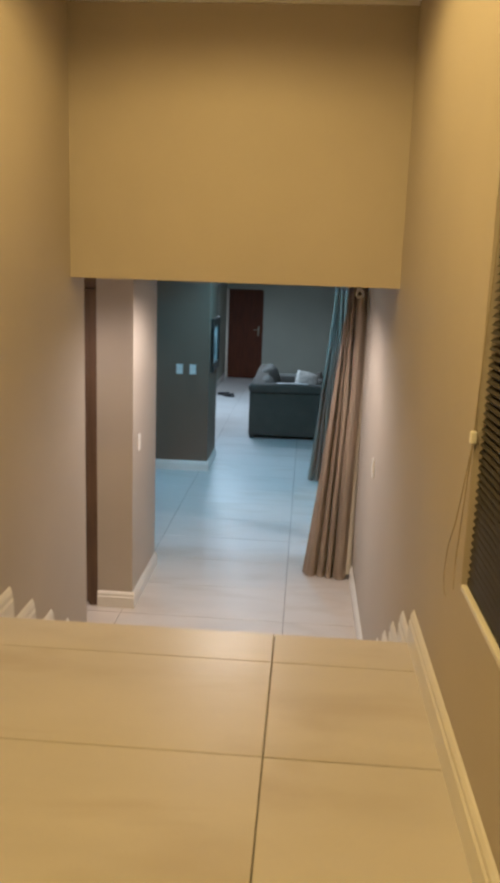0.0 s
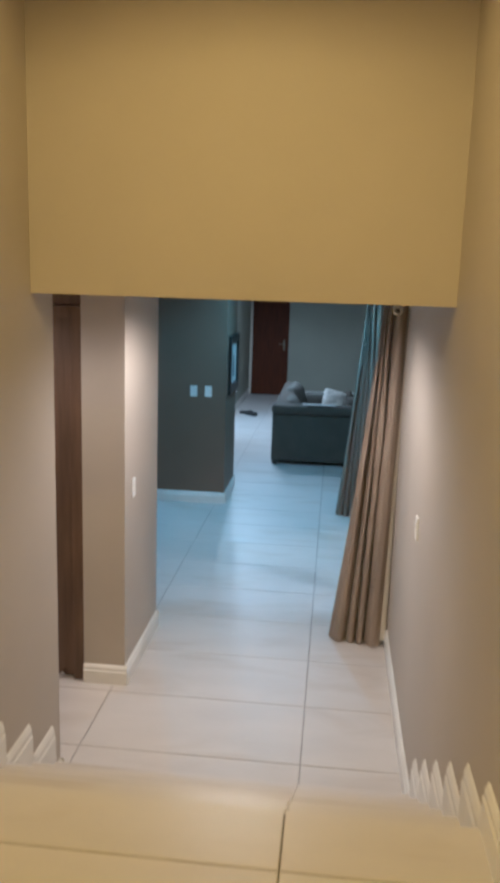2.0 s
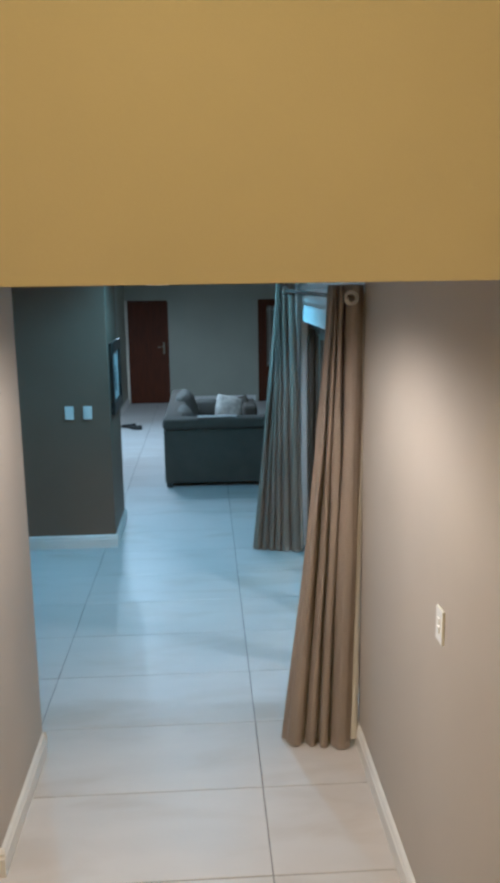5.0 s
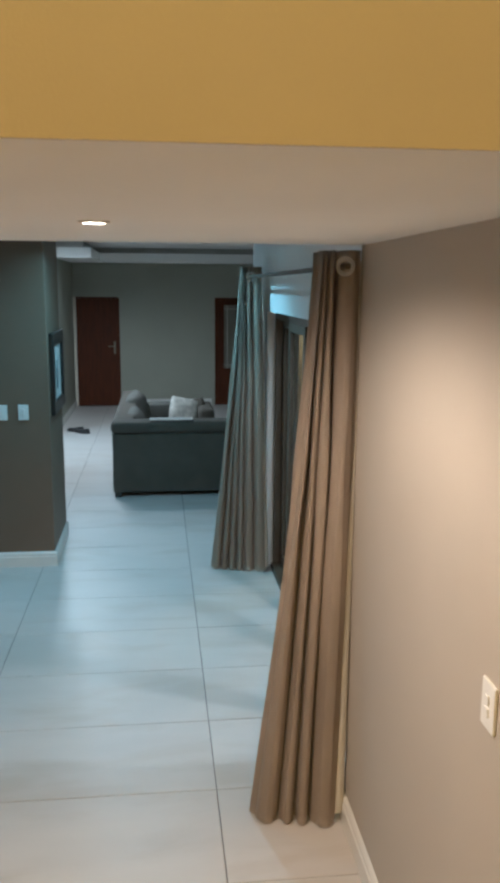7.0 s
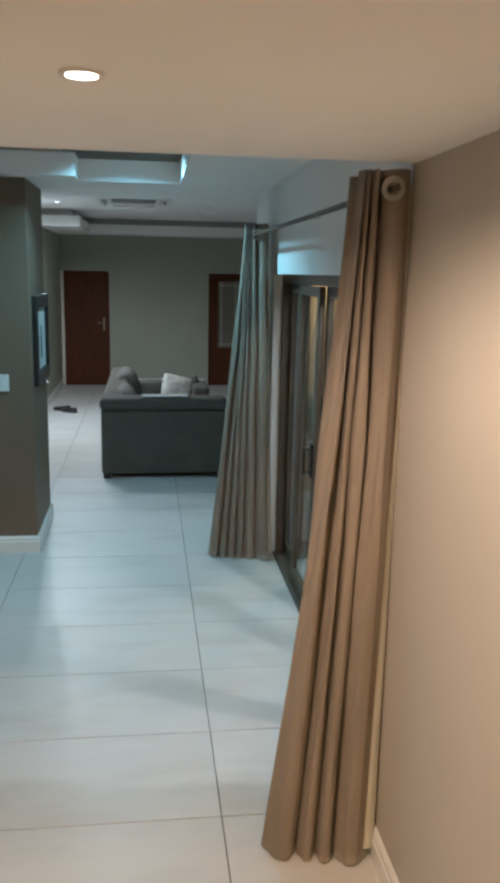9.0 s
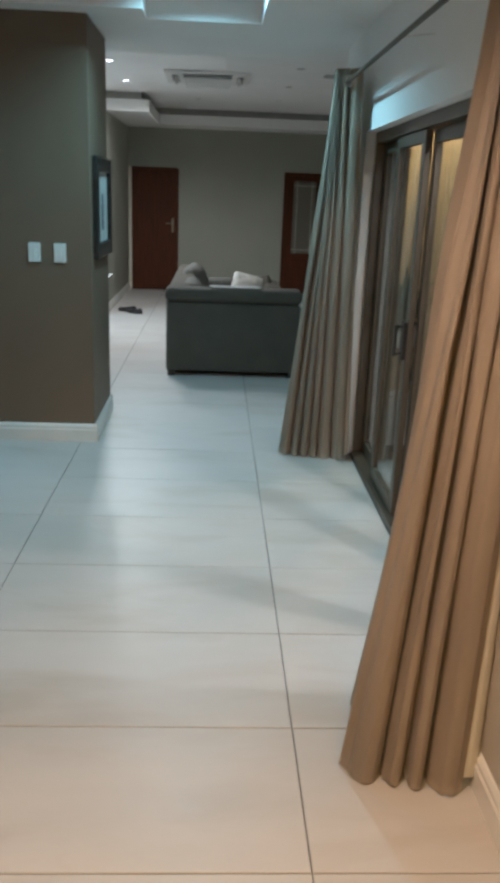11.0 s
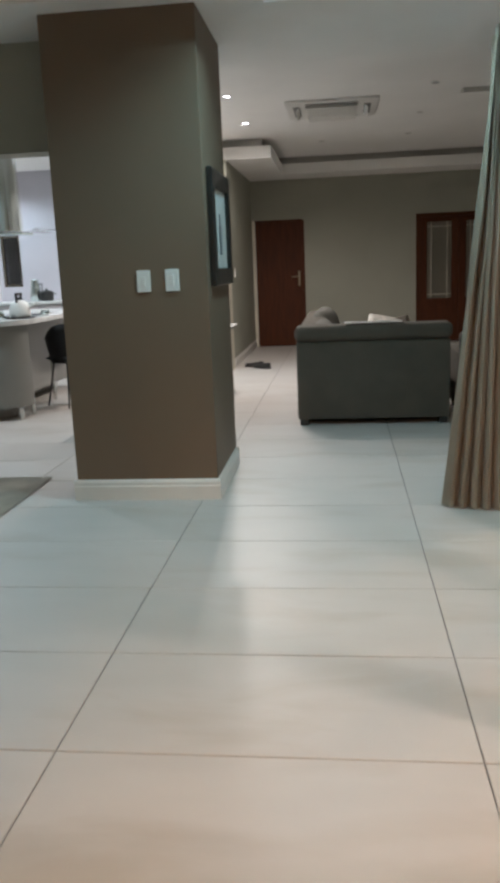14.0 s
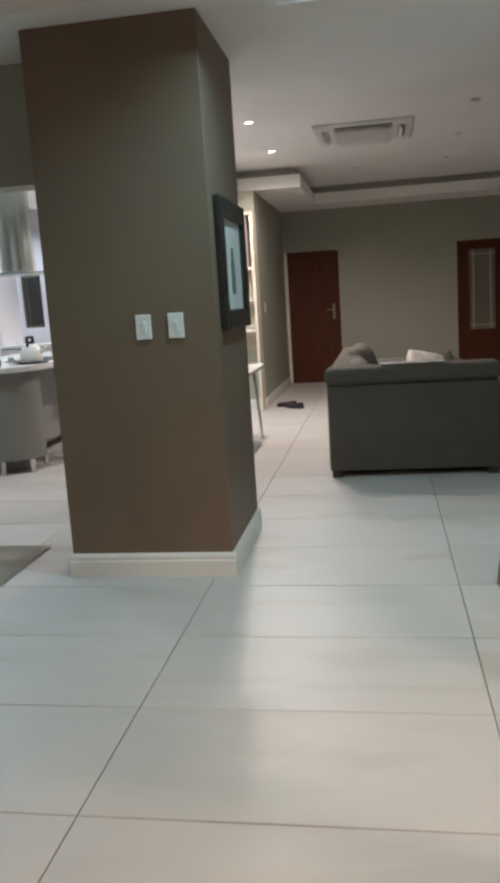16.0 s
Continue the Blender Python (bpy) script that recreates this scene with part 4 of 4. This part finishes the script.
part("side_panel", boxes((-1.455, -1.42, 16.86, NIB - 0.001, 0.0, 2.42), bevel=0.002), SHELF, nook)
part("side_panel", boxes((-2.70, -2.665, 16.86, NIB - 0.001, 0.0, 2.42), bevel=0.002), SHELF, nook)
for z in (0.985, 1.36, 1.74, 2.39):
    part("shelf", boxes((-2.664, -1.456, 16.86, NIB - 0.001, z, z + 0.028), bevel=0.002), SHELF, nook)
part("back_panel", boxes((-2.664, -1.456, NIB - 0.008, NIB - 0.001, 0.75, 2.39)), SHELF, nook)
cup = part("cupboard", boxes((-2.662, -1.51, 16.74, NIB - 0.01, 1.77, 2.388), bevel=0.002), CABINET, nook, "white closed wall cupboard")
part("cupboard_door", boxes((-2.66, -2.09, 16.72, 16.739, 1.775, 2.384), bevel=0.002), CABINET, cup)
part("cupboard_door", boxes((-2.086, -1.512, 16.72, 16.739, 1.775, 2.384), bevel=0.002), CABINET, cup)
desk = base("dining_table", "white table with slanted metal legs beside the column", "table")
part("tabletop", boxes((-1.95, -1.085, 13.0, 14.97, 0.722, 0.75), bevel=0.004), STONE, desk)
for x, dx in ((-1.20, 0.05), (-1.83, -0.05)):
    for y, dy in ((13.1, -0.05), (14.87, 0.05)):
        part("leg", rods(((x, y, 0.722), (x + dx, y + dy, 0.0), 0.014)), CHROME, desk)

# ---- kitchen ----
IZ = 0.94


def island_outline(grow):
    """Worktop plan: a long block with a rounded end towards the passage."""
    pts = [(-4.05 - grow, 15.9), (-2.93 + grow, 15.9), (-2.90 + grow, 14.3)]
    for k in range(25):
        a = math.radians(10 + k * 10 / 3)
        pts.append((-3.25 + (0.35 + grow) * math.cos(a), 13.85 - (0.42 + grow) * math.sin(a)))
    pts += [(-3.3, 13.42 - grow), (-4.05 - grow, 13.42 - grow)]
    return pts


def prism(outline, z0, z1):
    bm = bmesh.new()
    lo, hi = [bm.verts.new((x, y, z0)) for x, y in outline], [bm.verts.new((x, y, z1)) for x, y in outline]
    bm.faces.new(lo[::-1])
    bm.faces.new(hi)
    k = len(lo)
    for i in range(k):
        bm.faces.new((lo[i], lo[(i + 1) % k], hi[(i + 1) % k], hi[i]))
    return bm


isl = base("kitchen_island", "greige kitchen island with rounded end on metal legs", "kitchen island")
def under(grow):
    """The island's body: as the worktop at its rounded end, set back along the side where people sit."""
    return [(-4.05 - grow, 15.9), (-3.25 + grow, 15.9), (-3.22 + grow, 14.15)] + [p for p in island_outline(grow)[3:]]


part("body", prism(under(-0.05), 0.12, IZ - 0.045), ISLAND, isl)
part("plinth", prism(under(-0.25), 0.0, 0.119), ISLAND, isl)
for x, y in ((-3.02, 13.60), (-3.25, 13.50), (-3.7, 13.5), (-3.02, 13.9), (-3.33, 15.4)):
    part("leg", rods(((x, y, 0), (x, y, 0.12), 0.024)), CHROME, isl)
bm = prism(island_outline(0.02), IZ - 0.045, IZ)
bmesh.ops.bevel(bm, geom=[e for e in bm.edges if abs(e.verts[0].co.z - e.verts[1].co.z) < 1e-6], offset=0.008, segments=2, profile=0.5, affect="EDGES")
thing("worktop", bm, STONE, "white stone worktop on the kitchen island", "worktop")

side = base("breakfast_table", "small white side table against the island", "table")
part("tabletop", boxes((-3.15, -2.92, 14.75, 15.6, 0.70, 0.73), bevel=0.004), STONE, side)
for x, y in ((-2.95, 14.8), (-2.95, 15.55), (-3.12, 15.55), (-3.12, 14.8)):
    part("leg", rods(((x, y, 0), (x, y, 0.70), 0.018)), CHROME, side)


def stool(x, y, rz):
    ob = base("bar_chair", "black leather bucket chair with slim metal legs", "chair", x, y, 0, rz)
    bm = bmesh.new()
    rows = []
    for i in range(13):
        a = math.radians(-110 + 220 * i / 12)
        row = []
        for j in range(6):
            v = j / 5
            r = 0.20 + 0.05 * v
            lift = 0.40 * v * (0.42 + 0.58 * (1.0 if abs(a) < 0.9 else math.cos((abs(a) - 0.9) / 1.1) ** 2))
            row.append(bm.verts.new((r * math.sin(a), r * math.cos(a), 0.46 + lift)))
        rows.append(row)
    for a, b in zip(rows, rows[1:]):
        for j in range(5):
            bm.faces.new((a[j], b[j], b[j + 1], a[j + 1]))
    bmesh.ops.solidify(bm, geom=bm.faces[:], thickness=0.03)
    part("backrest", bm, BLACK, ob, smooth=True)
    bm = pillow(0.40, 0.40, 0.09, n=10)
    bm.transform(Matrix.Translation((0, 0, 0.50)))
    part("seat", bm, BLACK, ob, smooth=True)
    for sx in (-1, 1):
        for sy in (-1, 1):
            part("leg", rods(((sx * 0.12, sy * 0.12, 0.48), (sx * 0.19, sy * 0.19, 0), 0.011, 0.008)), FRAME, ob)


stool(-2.77, 14.40, -128)
stool(-1.42, 14.15, 250)

hood = base("cooker_hood", "steel island cooker hood with curved glass canopy", "cooker hood")
bm = bmesh.new()
loops = []
for z, r in ((1.775, 0.165), (1.9, 0.160), (2.2, 0.155), (2.70, 0.152)):
    loops.append([bm.verts.new((-3.36 + r * math.cos(2 * math.pi * i / 28), 14.5 + r * math.sin(2 * math.pi * i / 28), z)) for i in range(28)])
for a, b in zip(loops, loops[1:]):
    for i in range(28):
        bm.faces.new((a[i], a[(i + 1) % 28], b[(i + 1) % 28], b[i]))
part("chimney", bm, STEEL, hood, smooth=True)
bm = bmesh.new()
rows = []
for i in range(15):
    u = -1 + 2 * i / 14
    rows.append([bm.verts.new((-3.36 + 0.42 * u, 14.5 + 0.30 * v, 1.782 - 0.030 * u * u + 0.05 * max(0, abs(u) - 0.8) ** 1.2 * 6)) for v in (-1, -0.5, 0, 0.5, 1)])
for a, b in zip(rows, rows[1:]):
    for j in range(4):
        bm.faces.new((a[j], b[j], b[j + 1], a[j + 1]))
bmesh.ops.solidify(bm, geom=bm.faces[:], thickness=0.008)
part("glass_canopy", bm, GLASS, hood, "clear curved glass canopy", smooth=True).visible_shadow = False
part("filter_box", boxes((-3.58, -3.14, 14.34, 14.66, 1.748, 1.772), bevel=0.006), STEEL, hood)

for x0, x1 in ((-5.85, -5.245), (-5.24, -4.63)):
    unit = base("tall_cabinet", "white lacquered tall kitchen cabinet with two doors", "cabinet", group="tall kitchen cabinets")
    part("body", boxes((x0, x1, 16.56, NIB - 0.002, 0.1, 2.3)), CABINET, unit)
    part("plinth", boxes((x0, x1, 16.62, NIB - 0.002, 0, 0.099)), FRAME, unit)
    for z0, z1 in ((0.11, 1.315), (1.335, 2.29)):
        d = part("door", boxes((x0 + 0.003, x1 - 0.003, 16.538, 16.558, z0, z1), bevel=0.002), CABINET, unit)
        part("handle", boxes((x0 + 0.02, x1 - 0.02, 16.53, 16.539, z1 - 0.02 if z0 < 1 else z0, z1 if z0 < 1 else z0 + 0.02)), CHROME, d)
for x0, x1 in ((-4.62, -3.9), (-3.895, -3.3), (-3.295, -2.75)):
    unit = base("base_cabinet", "white lacquered kitchen base cabinet", "cabinet", group="kitchen base cabinets")
    part("body", boxes((x0, x1, 16.56, NIB - 0.002, 0.1, 0.97)), CABINET, unit)
    part("plinth", boxes((x0, x1, 16.62, NIB - 0.002, 0, 0.099)), FRAME, unit)
    d = part("door", boxes((x0 + 0.003, x1 - 0.003, 16.538, 16.558, 0.11, 0.96), bevel=0.002), CABINET, unit)
    part("handle", boxes((x0 + 0.2, x1 - 0.2, 16.525, 16.539, 0.90, 0.915)), CHROME, d)
thing("counter_top", boxes((-4.625, -2.72, 16.50, NIB - 0.002, 0.972, 1.01), bevel=0.004), STONE, "white stone worktop along the kitchen wall", "worktop")
kw = base("window_2", "small dark kitchen window in a white frame", "window", kind="structure")
part("window_frame", boxes((KW[0], KW[0] + 0.03, NIB + 0.02, NIB + 0.07, KW[2], KW[3]), (KW[1] - 0.03, KW[1], NIB + 0.02, NIB + 0.07, KW[2], KW[3]), (KW[0] + 0.03, KW[1] - 0.03, NIB + 0.02, NIB + 0.07, KW[2], KW[2] + 0.03), (KW[0] + 0.03, KW[1] - 0.03, NIB + 0.02, NIB + 0.07, KW[3] - 0.03, KW[3])), BRONZE, kw)
part("window_pane", boxes((KW[0] + 0.03, KW[1] - 0.03, NIB + 0.04, NIB + 0.046, KW[2] + 0.03, KW[3] - 0.03)), GLASS, kw)


def lathe(profile, sides=22):
    bm = bmesh.new()
    loops = [[bm.verts.new((r * math.cos(2 * math.pi * i / sides), r * math.sin(2 * math.pi * i / sides), z)) for i in range(sides)] for r, z in profile]
    for a, b in zip(loops, loops[1:]):
        for i in range(sides):
            bm.faces.new((a[i], a[(i + 1) % sides], b[(i + 1) % sides], b[i]))
    bm.faces.new(loops[0][::-1])
    bm.faces.new(loops[-1])
    return bm


kettle = base("kettle", "white kettle with a black handle on the worktop", "kettle", -3.08, 13.95, IZ + 0.009)
part("body", lathe([(0.095, 0), (0.105, 0.02), (0.10, 0.09), (0.075, 0.14), (0.045, 0.16), (0.02, 0.165)]), PLASTIC, kettle, smooth=True)
part("lid_knob", lathe([(0.018, 0.166), (0.022, 0.18), (0.012, 0.19)]), FRAME, kettle)
part("handle", boxes((-0.012, 0.012, -0.075, -0.055, 0.12, 0.235), (-0.012, 0.012, 0.045, 0.065, 0.12, 0.235), (-0.012, 0.012, -0.055, 0.045, 0.215, 0.235), bevel=0.004), FRAME, kettle, "black handle")
bm = bmesh.new()
rod(bm, (0.07, 0, 0.07), (0.15, 0, 0.13), 0.022, 0.012)
part("spout", bm, PLASTIC, kettle)
for x, y, r, hh, mat, lab in ((-3.30, 13.72, 0.028, 0.06, SHOE, "small dark spice jar on the worktop"), (-3.37, 13.72, 0.028, 0.06, SHOE, "small dark spice jar on the worktop"), (-3.22, 13.82, 0.03, 0.07, STEEL, "small steel cup on the worktop"), (-2.98, 14.35, 0.045, 0.05, STEEL, "low steel bowl on the worktop")):
    thing("jar" if mat is SHOE else "cup", lathe([(r * 0.9, 0), (r, 0.005), (r, hh * 0.9), (r * 0.85, hh)]), mat, lab, "jar" if mat is SHOE else "cup", smooth=True, at=pose(x, y, IZ))
thing("hob", boxes((-3.5, -3.05, 14.25, 14.8, IZ, IZ + 0.008), bevel=0.003), FRAME, "black glass hob set on the island worktop", "hob")
jug = base("water_jug", "tall steel water jug on the back worktop", "jug", -4.02, 16.85, 1.01)
part("body", lathe([(0.075, 0), (0.08, 0.01), (0.065, 0.18), (0.05, 0.26), (0.055, 0.28)]), STEEL, jug, smooth=True)
part("handle", boxes((0.06, 0.10, -0.008, 0.008, 0.21, 0.225), (0.088, 0.10, -0.008, 0.008, 0.06, 0.21), (0.06, 0.088, -0.008, 0.008, 0.06, 0.075), bevel=0.003), FRAME, jug)
pan = base("cooking_pot", "small dark cooking pot on the back worktop", "pot", -3.85, 16.80, 1.01)
part("body", lathe([(0.07, 0), (0.085, 0.01), (0.09, 0.10), (0.092, 0.105)]), FRAME, pan, smooth=True)
part("lid", lathe([(0.093, 0.106), (0.07, 0.125), (0.02, 0.135), (0.018, 0.155), (0.01, 0.16)]), FRAME, pan, smooth=True)
part("handle", boxes((0.09, 0.125, -0.02, 0.02, 0.08, 0.092), (-0.125, -0.09, -0.02, 0.02, 0.08, 0.092), bevel=0.003), FRAME, pan)
thing("tray", lathe([(0.13, 0), (0.15, 0.006), (0.152, 0.016), (0.142, 0.016), (0.135, 0.008)], 32), FRAME, "dark round tray under the kettle on the worktop", "tray", smooth=True, at=pose(-3.08, 13.95, IZ))

bm = bmesh.new()
nx, ny = 30, 44
rows = [[bm.verts.new((-3.7 + 1.78 * i / nx, 9.0 + 2.385 * j / ny, 0.012 + 0.004 * noise.noise(Vector((i * 0.7, j * 0.7, 0))))) for j in range(ny + 1)] for i in range(nx + 1)]
for a, b in zip(rows, rows[1:]):
    for j in range(ny):
        bm.faces.new((a[j], b[j], b[j + 1], a[j + 1]))
bmesh.ops.solidify(bm, geom=bm.faces[:], thickness=0.011)
thing("rug", bm, RUG, "grey-brown patterned pile rug on the tiles", "rug")


# ---- potted plant outside the glass ----
plant = base("potted_plant", "blue-green leafy plant in a white bowl on a slender stand", "plant", 1.44, 11.12, -0.06)
part("pot", lathe([(0.05, 0.74), (0.10, 0.76), (0.145, 0.82), (0.16, 0.88), (0.145, 0.88), (0.13, 0.83)]), PLASTIC, plant, "white glazed bowl", smooth=True)
part("stand_ring", ring(bmesh.new(), (0, 0, 0.735), (0, 0, 1), 0.09, 0.07, 0.012), CHROME, plant)
for k in range(3):
    a = math.radians(20 + 120 * k)
    part("stand_leg", rods(((0.08 * math.cos(a), 0.08 * math.sin(a), 0.74), (0.17 * math.cos(a), 0.17 * math.sin(a), 0.0), 0.009, 0.007), sides=8), CHROME, plant)
box_ = base("planter", "low white square planter on the patio floor", "planter", 1.46, 11.22, -0.06)
part("body", boxes((-0.13, 0.13, -0.10, 0.10, 0.0, 0.34), bevel=0.012), PLASTIC, box_)
part("rim", boxes((-0.14, 0.14, -0.11, -0.085, 0.34, 0.37), (-0.14, 0.14, 0.085, 0.11, 0.34, 0.37), (-0.14, -0.115, -0.085, 0.085, 0.34, 0.37), (0.115, 0.14, -0.085, 0.085, 0.34, 0.37)), PLASTIC, box_)
rng = random.Random(5)
bm = bmesh.new()
for k in range(46):
    a, lean, ln_ = rng.uniform(0, 6.28), rng.uniform(0.15, 0.9), rng.uniform(0.28, 0.52)
    w = rng.uniform(0.02, 0.045)
    d = Vector((math.cos(a), math.sin(a), 0))
    s_ = Vector((-math.sin(a), math.cos(a), 0))
    prev = None
    for i in range(6):
        u = i / 5
        c = d * (0.03 + lean * 0.22 * u ** 1.6) + Vector((0, 0, 0.84 + ln_ * (u - 0.35 * lean * u * u)))
        half = w * math.sin(math.pi * (0.08 + 0.92 * u) ** 0.8) + 0.002
        pts = [bm.verts.new(c - s_ * half), bm.verts.new(c + Vector((0, 0, -0.006))), bm.verts.new(c + s_ * half)]
        if prev:
            bm.faces.new((prev[0], prev[1], pts[1], pts[0]))
            bm.faces.new((prev[1], prev[2], pts[2], pts[1]))
        prev = pts
part("leaves", bm, LEAF, plant, "long green leaves")
part("stem", rods(((0, 0, 0.80), (0, 0, 1.02), 0.02, 0.012), sides=8), LEAF, plant)


# ---- tiles, last: 1.2 x 0.6 m slabs with fine joints ----
tile_meshes = {}


def tile(parent, x0, x1, y0, y1, z):
    w, d = round(x1 - x0, 3), round(y1 - y0, 3)
    if w < 0.03 or d < 0.03:
        return
    if (w, d) not in tile_meshes:
        j, c, t = 0.0022, 0.0018, 0.010
        bm = bmesh.new()
        loops = []
        for inset, zz in ((j, -t), (j, -c), (j + c, 0)):
            a, b = w / 2 - inset, d / 2 - inset
            loops.append([bm.verts.new((sx * a, sy * b, zz)) for sx, sy in ((-1, -1), (1, -1), (1, 1), (-1, 1))])
        for p, q in zip(loops, loops[1:]):
            for i in range(4):
                bm.faces.new((p[i], p[(i + 1) % 4], q[(i + 1) % 4], q[i]))
        bm.faces.new(loops[-1])
        tile_meshes[(w, d)] = mesh_of("tile", bm, TILE)
    ob = new("tile", tile_meshes[(w, d)])
    ob.parent = parent
    ob.location = ((x0 + x1) / 2, (y0 + y1) / 2, z + random.uniform(-0.0003, 0.0003))


def lay(parent, xs, ys, region, z):
    for x in xs:
        for y in ys:
            x0, x1, y0, y1 = max(x, region[0]), min(x + 1.2, region[1]), max(y, region[2]), min(y + 0.6, region[3])
            if x1 > x0 and y1 > y0:
                tile(parent, x0, x1, y0, y1, z)


GX, GY = 0.391, 7.716
xs = [GX + 1.2 * k for k in range(-6, 3)]
lay(floor, xs, [GY + 0.6 * k for k in range(-4, 1)], (-2.2, 1.0, FOOT, 7.716), 0)
lay(floor, xs, [GY + 0.6 * k for k in range(0, 21)], (-6.2, 1.052, 7.716, BACK), 0)
lay(floor, xs, [GY + 0.6 * k for k in range(6, 21)], (1.052, 3.1, 11.7, BACK), 0)
lay(landing, [JX + 1.2 * k for k in range(-2, 2)], [3.81 + 0.6 * k for k in range(-10, 1)], (LEFT, RIGHT + 0.26, -1.6, EDGE + 0.006), HI)
